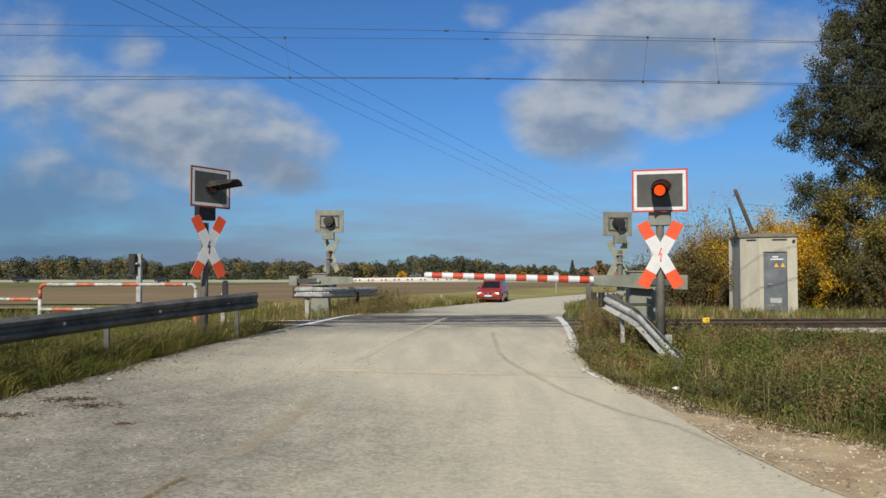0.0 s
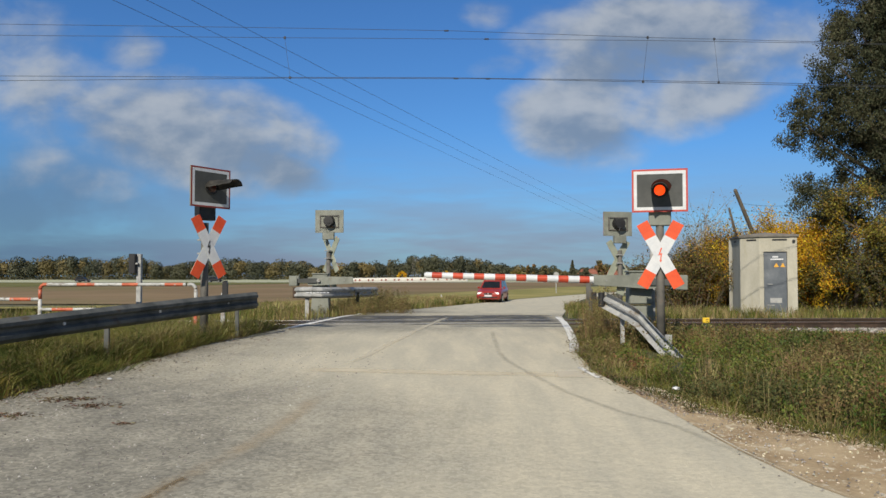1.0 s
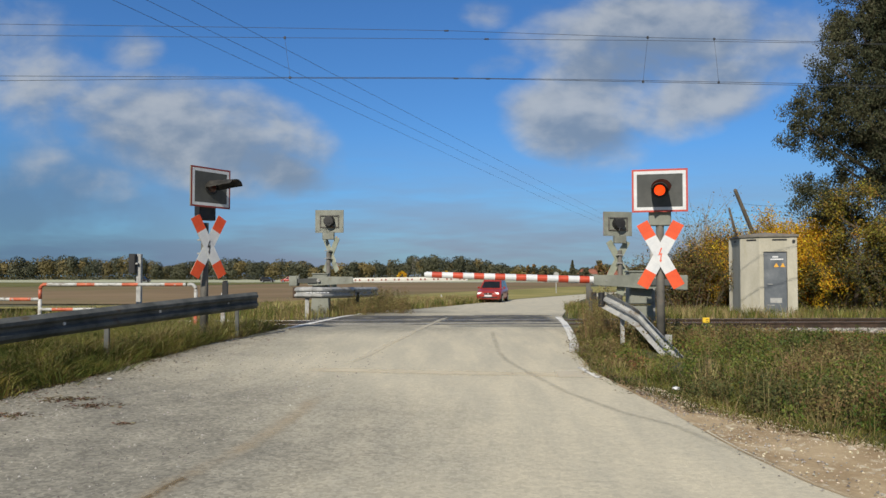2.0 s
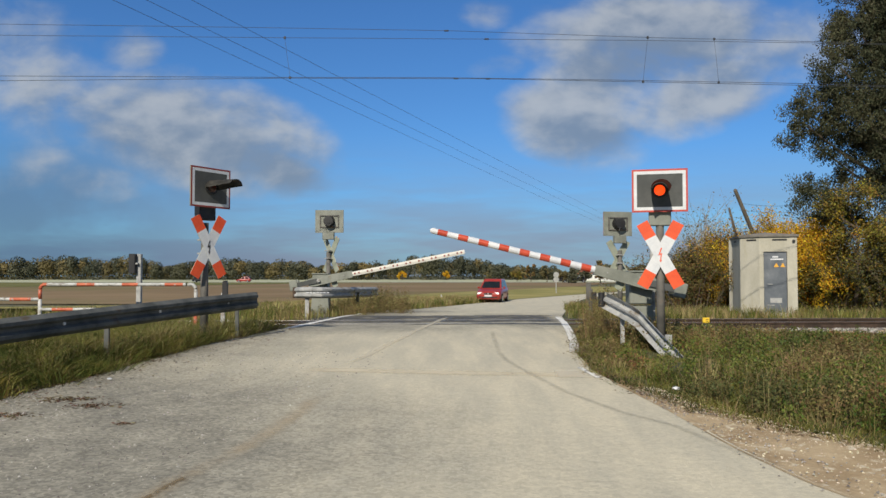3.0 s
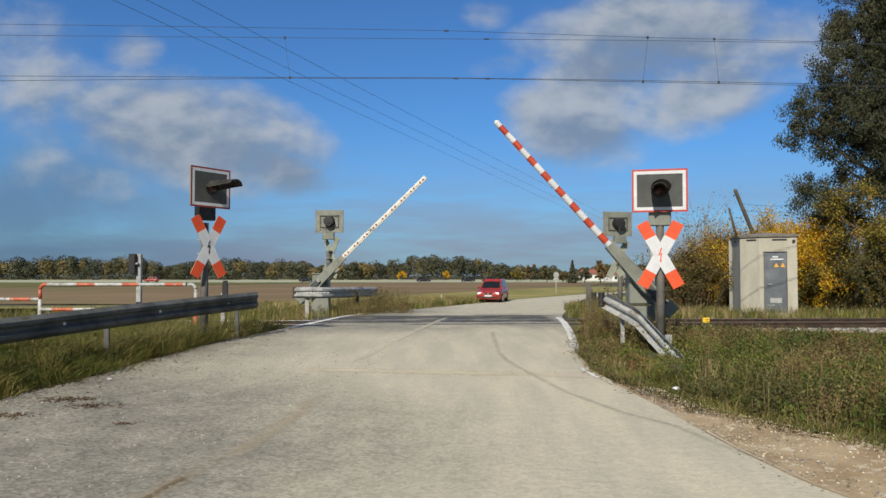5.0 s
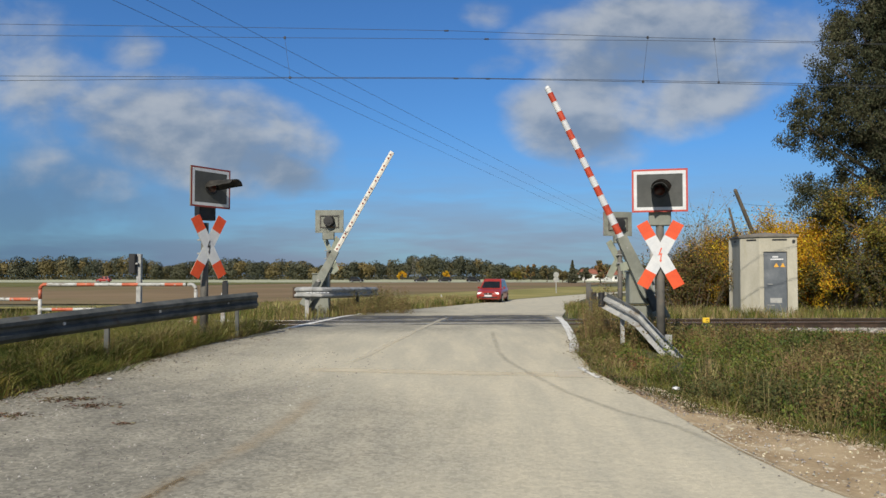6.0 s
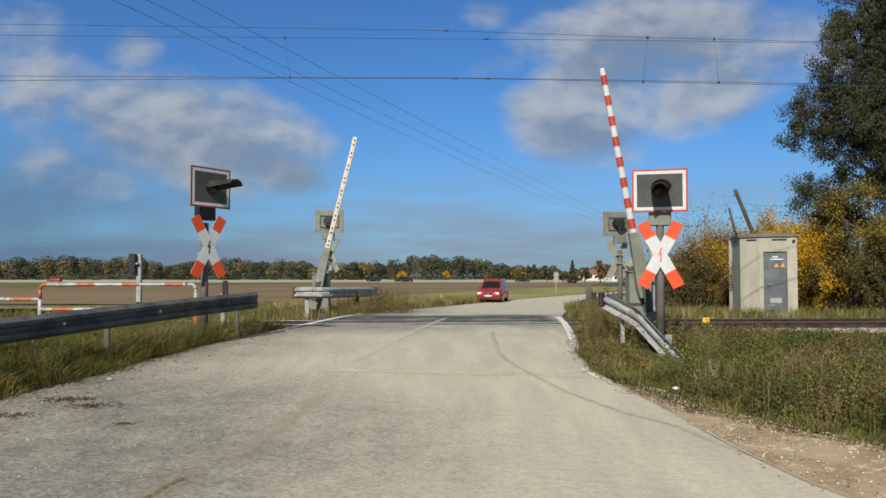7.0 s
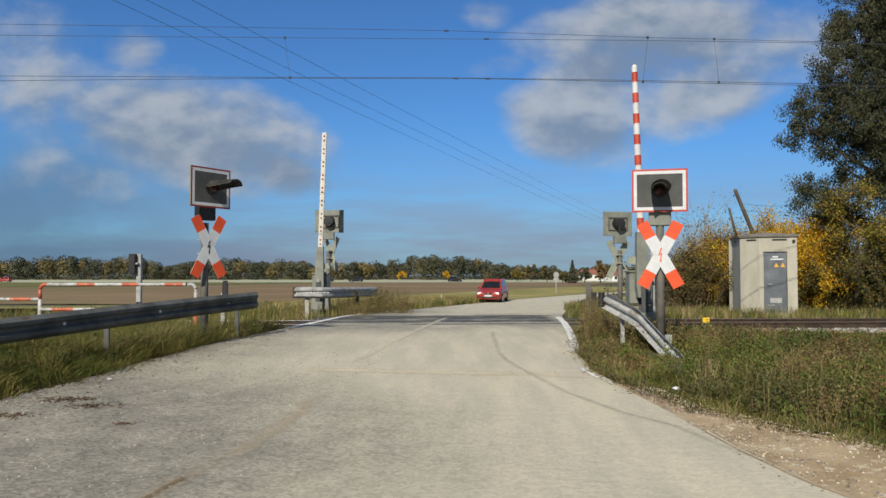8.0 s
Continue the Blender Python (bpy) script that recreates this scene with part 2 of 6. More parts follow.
red_paint = material("traffic_red_enamel", rgb(0.66, 0.075, 0.018), rgb(0.76, 0.10, 0.025), 3, 0.42, stain=rgb(0.45, 0.10, 0.05), stain_at=(0.66, 0.8), stain_scale=5)
rim_red = material("signal_red_enamel", rgb(0.40, 0.040, 0.026), rgb(0.48, 0.055, 0.032), 3, 0.5)
dark_panel = material("dark_grey_enamel", rgb(0.072, 0.076, 0.073), rgb(0.098, 0.102, 0.098), 3, 0.75, spec=0.15)
hood_paint = material("weathered_hood_paint", rgb(0.055, 0.053, 0.048), rgb(0.125, 0.118, 0.104), 5, 0.6, bump=0.1)
black = material("black_paint", rgb(0.010, 0.010, 0.011), rgb(0.022, 0.022, 0.022), 5, 0.55)
rubber = material("black_rubber", rgb(0.012, 0.012, 0.012), rgb(0.025, 0.025, 0.025), 8, 0.8)
rust = material("rusty_steel", rgb(0.040, 0.028, 0.020), rgb(0.085, 0.055, 0.038), 6, 0.75, 0.3, bump=0.3)
rail_top_mat = material("polished_rail_head", rgb(0.30, 0.29, 0.28), rgb(0.42, 0.41, 0.40), 4, 0.35, 0.9)
pole_paint = material("weathered_pole", rgb(0.075, 0.072, 0.064), rgb(0.15, 0.14, 0.12), 3, 0.7, bump=0.2,
                      stain=rgb(0.15, 0.085, 0.05), stain_at=(0.56, 0.68), stain_scale=3)
concrete = material("weathered_concrete", rgb(0.38, 0.36, 0.285), rgb(0.48, 0.455, 0.37), 1.5, 0.9, bump=0.3, grain=40,
                    stain=rgb(0.36, 0.32, 0.20), stain_at=(0.55, 0.75), stain_scale=1.2, stretch=(1.0, 1.0, 0.35))
stone = material("ballast_stone", rgb(0.15, 0.135, 0.12), rgb(0.36, 0.34, 0.31), 2, 0.9, each=0.5, space="World")
wood = material("grey_weathered_wood", rgb(0.07, 0.058, 0.042), rgb(0.14, 0.115, 0.085), 4, 0.85, bump=0.4, stretch=(1, 1, 0.1))
bark = material("tree_bark", rgb(0.06, 0.045, 0.03), rgb(0.13, 0.10, 0.07), 5, 0.9, bump=0.7, grain=20)
pale_bark = material("pale_dry_twigs", rgb(0.22, 0.19, 0.14), rgb(0.36, 0.31, 0.24), 5, 0.9)
wire_mat = material("dull_copper_wire", rgb(0.05, 0.055, 0.06), rgb(0.08, 0.085, 0.09), 3, 0.6, 0.4)
door_steel = material("grey_steel_door", rgb(0.10, 0.115, 0.13), rgb(0.16, 0.175, 0.19), 2.5, 0.45, 0.2, stain=rgb(0.26, 0.27, 0.28), stain_at=(0.62, 0.75), stain_scale=2.5)
yellow_paint = material("yellow_enamel", rgb(0.75, 0.48, 0.03), rgb(0.85, 0.58, 0.05), 4, 0.5)
amber_sign = material("orange_warning_enamel", rgb(0.72, 0.35, 0.03), rgb(0.8, 0.42, 0.04), 4, 0.5)
lamp_red = material("lit_red_lens", rgb(0.8, 0.05, 0.02), rgb(0.8, 0.07, 0.02), 20, 0.3, emit=rgb(1.0, 0.075, 0.008), emit_power=1.25)
lens_off = material("unlit_red_lens", rgb(0.030, 0.009, 0.007), rgb(0.055, 0.013, 0.010), 20, 0.3)
car_red = material("red_car_paint", rgb(0.27, 0.022, 0.014), rgb(0.33, 0.030, 0.018), 2, 0.35, coat=0.4)
car_dark = material("dark_car_paint", rgb(0.010, 0.011, 0.013), rgb(0.018, 0.019, 0.021), 2, 0.6, spec=0.2)
car_glass = material("dark_car_glass", rgb(0.008, 0.010, 0.012), rgb(0.014, 0.017, 0.02), 2, 0.05, spec=0.3)
chrome = material("alloy", rgb(0.5, 0.5, 0.5), rgb(0.6, 0.6, 0.6), 4, 0.3, 0.9)
headlight_mat = material("headlamp_glass", rgb(0.85, 0.85, 0.82), rgb(0.9, 0.9, 0.88), 10, 0.1, coat=0.5, emit=rgb(1.0, 0.95, 0.88), emit_power=0.25)
roof_tile = material("red_roof_tile", rgb(0.24, 0.085, 0.05), rgb(0.34, 0.13, 0.08), 0.8, 0.85)
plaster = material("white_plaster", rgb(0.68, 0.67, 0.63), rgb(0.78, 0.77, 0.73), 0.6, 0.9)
grass_mat = leafy("grass_blades", rgb(0.052, 0.074, 0.012), rgb(0.215, 0.200, 0.042), 0.45, 0.20, 2.0)
dry_mat = leafy("dry_grass_blades", rgb(0.26, 0.20, 0.085), rgb(0.40, 0.32, 0.15), 0.4)
weed_mat = leafy("weed_leaves", rgb(0.055, 0.075, 0.022), rgb(0.14, 0.13, 0.045), 0.4)
brown_weed_mat = leafy("brown_weed_stems", rgb(0.125, 0.100, 0.036), rgb(0.26, 0.20, 0.080), 0.4)
willow_mat = leafy("grey_green_leaves", rgb(0.040, 0.047, 0.024), rgb(0.095, 0.094, 0.046), 0.4, 0.16)
gold_mat = leafy("golden_leaves", rgb(0.58, 0.345, 0.02), rgb(0.80, 0.52, 0.045), 0.28, 0.42)
olive_mat = leafy("olive_leaves", rgb(0.10, 0.09, 0.022), rgb(0.24, 0.18, 0.035), 0.45)
brown_leaf_mat = leafy("brown_leaves", rgb(0.14, 0.088, 0.034), rgb(0.25, 0.165, 0.058), 0.4)
far_green = leafy("far_green_leaves", rgb(0.044, 0.051, 0.031), rgb(0.090, 0.090, 0.050), 0.06, 0.10, 0.06)
far_gold = leafy("far_gold_leaves", rgb(0.115, 0.098, 0.042), rgb(0.195, 0.150, 0.056), 0.06, 0.10, 0.06)
far_bare = leafy("far_bare_twigs", rgb(0.17, 0.16, 0.13), rgb(0.24, 0.22, 0.17), 0.15, 0.10, 0.06)
autumn_olive = leafy("yellow_olive_leaves", rgb(0.17, 0.14, 0.026), rgb(0.33, 0.25, 0.045), 0.4)
rust_weed_mat = leafy("rust_red_weed_leaves", rgb(0.155, 0.095, 0.034), rgb(0.25, 0.16, 0.060), 0.4)
fresh_weed_mat = leafy("fresh_green_weed_leaves", rgb(0.070, 0.105, 0.018), rgb(0.165, 0.185, 0.038), 0.4, 0.25)
white_pebble = material("pale_limestone_pebble", rgb(0.40, 0.33, 0.225), rgb(0.60, 0.525, 0.40), 3, 0.9, each=0.30, space="World")

# ---- building helpers ----
def thing(name, label, category, at=None, group="", kind=""):
    ob = new(name)
    ob.empty_display_size = 0.1
    if at is not None:
        ob.matrix_basis = at
    return tagged(ob, label, category, group, kind)


def link_mesh(name, mesh, mat, parent=None, label="", kind="", at=None):
    mesh.materials.append(mat)
    ob = new(name, mesh)
    if parent is not None:
        ob.parent = parent
    if at is not None:
        ob.matrix_basis = at
    return tagged(ob, label, "", "", kind)


def part(name, bm, mat, parent=None, label="", kind="", at=None, smooth=False):
    """Links a bmesh as one mesh object under a thing or a part."""
    bmesh.ops.recalc_face_normals(bm, faces=bm.faces)
    mesh = bpy.data.meshes.new(name)
    bm.to_mesh(mesh)
    bm.free()
    if smooth:
        for p in mesh.polygons:
            p.use_smooth = len(p.vertices) == 4
    return link_mesh(name, mesh, mat, parent, label, kind, at)


def raw(name, verts, faces, mat, parent=None, label="", kind=""):
    mesh = bpy.data.meshes.new(name)
    mesh.from_pydata(verts, [], faces)
    return link_mesh(name, mesh, mat, parent, label, kind)


def box(size, at=(0, 0, 0), bevel=0.0, m=None, bm=None):
    bm = bm or bmesh.new()
    place = Matrix.Translation(at) @ (m or Matrix()) @ Matrix.Diagonal((*size, 1))
    made = bmesh.ops.create_cube(bm, size=1, matrix=place)
    if bevel:
        edges = list({e for v in made["verts"] for e in v.link_edges})
        bmesh.ops.bevel(bm, geom=edges, offset=bevel, segments=1, affect="EDGES")
    return bm


def rod(a, b, r1, r2=None, segs=12, bm=None, caps=True):
    """A round bar from a to b, tapering from r1 to r2."""
    bm = bm or bmesh.new()
    a, b = Vector(a), Vector(b)
    turn = (b - a).to_track_quat("Z", "Y").to_matrix().to_4x4()
    bmesh.ops.create_cone(bm, cap_ends=caps, segments=segs, radius1=r1, radius2=r1 if r2 is None else r2, depth=(b - a).length,
                          matrix=Matrix.Translation((a + b) / 2) @ turn)
    return bm


def sweep(points, outline, bm=None, closed=True, caps=True, up=(0, 0, 1)):
    """Draws an outline of (sideways, up) along a line of points."""
    bm = bm or bmesh.new()
    points = [Vector(p) for p in points]
    rings = []
    for i, p in enumerate(points):
        way = (points[min(i + 1, len(points) - 1)] - points[max(i - 1, 0)]).normalized()
        side = way.cross(Vector(up)).normalized()
        top = side.cross(way)
        rings.append([bm.verts.new(p + side * s + top * u) for s, u in outline])
    k = len(outline)
    for r1, r2 in zip(rings, rings[1:]):
        for j in range(k if closed else k - 1):
            bm.faces.new((r1[j], r1[(j + 1) % k], r2[(j + 1) % k], r2[j]))
    if caps and closed:
        bm.faces.new(rings[0][::-1])
        bm.faces.new(rings[-1])
    return bm


def circle(r, segs=10):
    return [(r * math.cos(2 * math.pi * i / segs), r * math.sin(2 * math.pi * i / segs)) for i in range(segs)]


def prism(outline, depth, bm=None, m=None):
    """A plate: an outline in x and z, thickness depth along y from 0."""
    bm = bm or bmesh.new()
    m = m or Matrix()
    front = [bm.verts.new(m @ Vector((x, 0, z))) for x, z in outline]
    back = [bm.verts.new(m @ Vector((x, depth, z))) for x, z in outline]
    bm.faces.new(front)
    bm.faces.new(back[::-1])
    for i in range(len(outline)):
        j = (i + 1) % len(outline)
        bm.faces.new((front[i], back[i], back[j], front[j]))
    return bm


def lerp(table, v):
    """Reads a table of (key, value), smoothly between its rows."""
    if v <= table[0][0]:
        return table[0][1]
    for (k0, v0), (k1, v1) in zip(table, table[1:]):
        if v <= k1:
            return v0 + (v1 - v0) * (v - k0) / (k1 - k0)
    return table[-1][1]


def soft(v, low, high):
    t = min(max((v - low) / (high - low), 0.0), 1.0)
    return t * t * (3 - 2 * t)


# ---- the lie of the land ----
SLOPE = [(-60, -0.50), (3, -0.50), (5, -0.455), (7, -0.36), (9, -0.24), (11, -0.13), (13, -0.05), (15.5, 0.0), (22.5, 0.0), (26, -0.06), (32, -0.26),
         (40, -0.48), (50, -0.66), (70, -0.72), (120, -0.70), (4000, -0.70)]
LEFT = [(-60, -9.0), (0, -6.7), (4, -5.95), (8.2, -5.03), (9.1, -4.72), (9.7, -4.56), (10.5, -4.40), (12, -4.13), (13.9, -3.80), (15.6, -3.46), (18, -3.20), (20.5, -2.88), (23, -2.35), (25, -1.92), (28, -1.45), (35, -0.60), (40, 0.12),
        (49.5, 2.2), (60, 6.0), (72, 11.5), (90, 21), (130, 46)]
RIGHT = [(-60, 6.4), (0, 5.2), (4, 3.50), (5.4, 2.85), (5.7, 2.73), (6.56, 2.56), (8, 2.39), (10.3, 2.0), (12.4, 2.1), (15.5, 2.6), (21, 3.25), (25, 4.0), (32, 5.0),
         (50, 8.5), (60, 11.0), (79, 17.5), (95, 26), (130, 50)]
GRASS_EDGE = [(4, 5.4), (5.5, 4.4), (6.46, 3.75), (7.2, 3.25), (8.4, 2.5), (10.3, 2.05), (12.4, 2.2), (15.5, 2.75), (17, 2.9)]
SKEW = 0.075


def road_z(y):
    return lerp(SLOPE, y)


def track_y(x):
    """The middle of the track."""
    return 18.62 + SKEW * (x - 1.5)


def ground_z(x, y):
    out = soft(max(lerp(LEFT, y) - x, x - lerp(RIGHT, y)), 0.15, 1.2)
    low = out * soft(y, 10.5, 15) * (1 - soft(y, 28, 45))
    bumps = 0.06 * out * noise.noise((x * 0.45, y * 0.45, 3.1)) * (1 - soft(y, 60, 120))
    return road_z(y) - 0.03 - 0.17 * low + bumps


def steps(*spans):
    out = []
    for a, b, n in spans:
        out += [a + (b - a) * i / n for i in range(n)]
    return out + [spans[-1][1]]


def sheet(name, xs, ys, height, mat, label, category, lift=0.0, parent=None):
    verts = [(x, y, height(x, y) + lift) for y in ys for x in xs]
    w = len(xs)
    faces = [(j * w + i, j * w + i + 1, (j + 1) * w + i + 1, (j + 1) * w + i) for j in range(len(ys) - 1) for i in range(w - 1)]
    return tagged(raw(name, verts, faces, mat, parent), label, category, "", "structure")


def strip(name, left, right, ys, across, height, mat, label, category, lift):
    """A sheet between two lines that are given as x over y."""
    verts, faces = [], []
    for y in ys:
        a, b = left(y), right(y)
        verts += [(a + (b - a) * i / across, y, height(a + (b - a) * i / across, y) + lift) for i in range(across + 1)]
    w = across + 1
    faces = [(j * w + i, j * w + i + 1, (j + 1) * w + i + 1, (j + 1) * w + i) for j in range(len(ys) - 1) for i in range(across)]
    return tagged(raw(name, verts, faces, mat), label, category, "", "structure")


GX = steps((-3500, -300, 8), (-300, -40, 13), (-40, -14, 13), (-14, 16, 75), (16, 40, 12), (40, 300, 13), (300, 3500, 8))
GY = steps((-300, -20, 6), (-20, 0, 8), (0, 30, 75), (30, 60, 20), (60, 140, 16), (140, 400, 13), (400, 4000, 9))
sheet("ground", GX, GY, ground_z, soil, "grassy soil verge and open land round the crossing", "ground")
RY = steps((-60, 0, 12), (0, 26, 78), (26, 60, 34), (60, 130, 28))
flat_z = lambda x, y: road_z(y)
strip("road", lambda y: lerp(LEFT, y), lambda y: lerp(RIGHT, y), RY, 10, flat_z, asphalt,
      "dusty pale asphalt country road over the railway", "road", 0.0)


def film_map(mesh, at):
    """Stores how far across and along a film each corner lies, from -1 to 1."""
    layer = mesh.uv_layers.new(name="film")
    for loop in mesh.loops:
        layer.data[loop.index].uv = at[loop.vertex_index]


def skewed(name, near, far, x0, x1, mat, label, category, lift):
    xs = steps((x0, x1, 12))
    verts = [(x, track_y(x) + o, road_z(track_y(x) + o) + lift) for o in (near, far) for x in xs]
    k = len(xs)
    ob = raw(name, verts, [(i, i + 1, k + i + 1, k + i) for i in range(k - 1)], mat)
    along = [2 * i / (k - 1) - 1 for i in range(k)]
    film_map(ob.data, [(-1, v) for v in along] + [(1, v) for v in along])
    return tagged(ob, label, category, "", "structure")


skewed("crossing_surface", -0.45, 3.1, -3.9, 3.3, dark_asphalt, "dark worn asphalt between and beyond the rails", "road surface", 0.004)

# fields to the horizon
FIELD_EDGE = [(46, -14.0), (60, -9.0), (83, 0.0), (100, 8.0), (130, 22.0), (214, 50.0)]
MY = steps((60, 140, 16), (140, 400, 13))
strip("ploughed_field", lambda y: -190.0 - y, lambda y: lerp(FIELD_EDGE, y), steps((46, 60, 4), (60, 140, 16), (140, 214, 6)), 10, flat_z,
      plough, "brown ploughed field behind the crossing", "field", 0.02)
strip("crop_field", lambda y: -190.0 - y, lambda y: lerp([(118, -75.0), (140, -52.0), (214, -18.0)], y), steps((118, 214, 12)), 10, flat_z,
      young_crop, "thin young green crop along the ploughed field", "field", 0.06)
strip("meadow", lambda y: lerp([(30, 9.0), (50, 10.5), (60, 13), (79, 20), (95, 29), (130, 54), (213, 95)], y), lambda y: 190 + y, steps((34, 60, 8), (60, 140, 16), (140, 213, 6)), 10,
      flat_z, meadow, "yellow-green autumn meadow beyond the road", "meadow", 0.02)
strip("near_meadow", lambda y: lerp(FIELD_EDGE, y) if y > 46 else -14.0 - (46 - y), lambda y: lerp(LEFT, y) - 0.2, steps((32, 60, 14), (60, 130, 14)), 8, flat_z, meadow,
      "yellow-green grass strip between road and field", "meadow", 0.012)
strip("far_meadow", lambda y: -300 - y, lambda y: 300 + y, steps((226, 420, 8)), 10, flat_z, far_grass, "pale green meadow before the far woods", "meadow", 0.02)
strip("far_road", lambda y: -420.0, lambda y: 420.0, steps((216, 224, 2)), 40, flat_z, far_road_mat, "pale far country road along the fields", "road", 0.05)

# ---- railway ----
RAIL = [(-0.062, -0.150), (0.062, -0.150), (0.062, -0.138), (0.012, -0.120), (0.010, -0.045), (0.034, -0.035), (0.034, -0.002), (0.026, 0.004),
        (-0.026, 0.004), (-0.034, -0.002), (-0.034, -0.035), (-0.010, -0.045), (-0.012, -0.120), (-0.062, -0.138)]


def build_rails():
    for off in (-0.75, 0.75):
        rail = thing("rail", "brown rusty steel rail of the single track", "rail", group="rails of the track")
        line = [(x, track_y(x) + off, 0.0) for x in (-70, -30, -3.7, 3.4, 30, 90)]
        part("rail_body", sweep(line, RAIL), rust, rail)
        part("rail_head", sweep(line, [(-0.024, 0.003), (0.024, 0.003), (0.022, 0.007), (-0.022, 0.007)]), rail_top_mat, rail, "polished running surface")
    # grooves beside the rails in the road
    skewed("rail_groove", -1.10, -0.80, -0.9, 3.12, dark_asphalt, "dark open groove beside the rail in the road", "rail groove", 0.007)
    for side, a, b in (("left", -70, -4.1), ("right", 3.9, 90)):
        xs = steps((a, b, 60))
        prof = [(-1.9, -0.34), (-1.35, -0.17), (1.35, -0.17), (1.9, -0.34)]
        verts = [(x, track_y(x) + o, z) for o, z in prof for x in xs]
        k = len(xs)
        faces = [(j * k + i, j * k + i + 1, (j + 1) * k + i + 1, (j + 1) * k + i) for j in range(3) for i in range(k - 1)]
        tagged(raw("ballast_bed", verts, faces, gravel_mat), "grey gravel bed under the rails", "ballast", "", "structure")
    # loose stones of the bed, nearest the crossing
    rng = random.Random(4)
    verts, faces = [], []
    for _ in range(2600):
        x = rng.uniform(4.2, 15) if rng.random() < 0.8 else rng.uniform(-14, -4.2)
        y = track_y(x) + rng.uniform(-1.75, -0.8) if rng.random() < 0.8 else track_y(x) + rng.uniform(-0.6, 1.5)
        o = y - track_y(x)
        z = -0.16 - max(abs(o) - 1.35, 0) * 0.31
        s = rng.uniform(0.025, 0.055)
        base = len(verts)
        for dx, dy, dz in ((1, 0, 0), (0, 1, 0), (-1, 0, 0), (0, -1, 0), (0, 0, 1), (0, 0, -1)):
            verts.append((x + dx * s * rng.uniform(0.7, 1.2), y + dy * s * rng.uniform(0.7, 1.2), z + dz * s * rng.uniform(0.6, 1)))
        for i in range(4):
            faces += [(base + i, base + (i + 1) % 4, base + 4), (base + (i + 1) % 4, base + i, base + 5)]
    tagged(raw("ballast_stones", verts, faces, stone), "loose pale crushed stones along the rails", "ballast", "", "stuff")


def build_sleepers():
    first = None
    for i in range(72):
        x = 4.4 + 0.62 * i if i < 40 else -4.6 - 0.62 * (i - 40)
        at = pose(x, track_y(x), -0.20, 0, 0, math.degrees(math.atan(SKEW)))
        if first is None:
            first = tagged(part("sleeper", box((0.24, 2.5, 0.12), bevel=0.015), concrete), "grey concrete sleeper under the rails", "sleeper", "sleepers of the track")
            first.matrix_basis = at
        else:
            copy_thing(first, at)


build_rails()
build_sleepers()


# ---- guard rails ----
WAVE = [(-0.155, 0.0), (-0.135, 0.03), (-0.10, 0.078), (-0.055, 0.078), (-0.02, 0.02), (0.02, 0.02), (0.055, 0.078), (0.10, 0.078), (0.135, 0.03), (0.155, 0.0)]


def wave_beam(line, face=1.0):
    """A steel guard rail with two waves; line is its middle."""
    outline = [(face * o, u) for u, o in WAVE] + [(face * (o - 0.006), u) for u, o in reversed(WAVE)]
    return sweep(line, outline)


def build_left_guard():
    rail = thing("guard_rail", "galvanised steel guard rail with a wavy beam on posts", "guard rail")
    line = [(-7.0, 4.6, 0.24), (-6.15, 7.0, 0.33), (-5.30, 9.2, 0.435), (-4.68, 11.0, 0.52), (-4.10, 12.75, 0.59), (-3.55, 14.5, 0.645)]
    part("beam", wave_beam(line, 1), shaded_steel, rail, "dirty steel beam with shade in its colour")
    for k, (a, b) in enumerate(zip(line, line[1:])):
        mid = (Vector(a) + Vector(b)) / 2
        way = (Vector(b) - Vector(a)).normalized()
        side = way.cross(Vector((0, 0, 1)))
        if k < 4:
            part("bolt", rod(mid + side * 0.02, mid + side * 0.036, 0.022, segs=8), white_paint, rail, "pale bolt head")
        else:
            part("bolt", rod(mid + side * 0.02, mid + side * 0.036, 0.018, segs=8), galvanised, rail)
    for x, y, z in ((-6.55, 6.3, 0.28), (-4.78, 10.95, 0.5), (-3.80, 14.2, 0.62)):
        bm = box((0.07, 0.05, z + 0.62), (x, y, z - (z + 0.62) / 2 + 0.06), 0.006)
        part("post", bm, shaded_steel, rail)
    cap = box((0.05, 0.12, 0.30), (-3.55, 14.55, 0.645), 0.012)
    part("end_cap", cap, black, rail, "dark end piece of the beam")


def build_right_guard():
    rail = thing("bent_guard_rail", "bent and dented galvanised guard rail sunk into the weeds", "guard rail")
    line = [(2.91, 14.0, 0.675), (3.11, 13.6, 0.54), (3.24, 13.3, 0.445), (3.31, 13.1, 0.375), (3.38, 12.9, 0.25), (3.50, 12.5, 0.03), (3.62, 12.1, -0.18), (3.74, 11.75, -0.40)]
    part("beam", wave_beam(line, -1), galvanised, rail)
    part("post", box((0.07, 0.05, 0.8), (3.20, 13.72, 0.1), 0.006), galvanised, rail)
    part("post", box((0.11, 0.055, 0.9), (3.66, 12.5, -0.3), 0.006), galvanised, rail)
    part("end_roll", rod((2.90, 14.06, 0.54), (2.90, 14.06, 0.80), 0.06), black, rail, "dark rolled end of the beam")


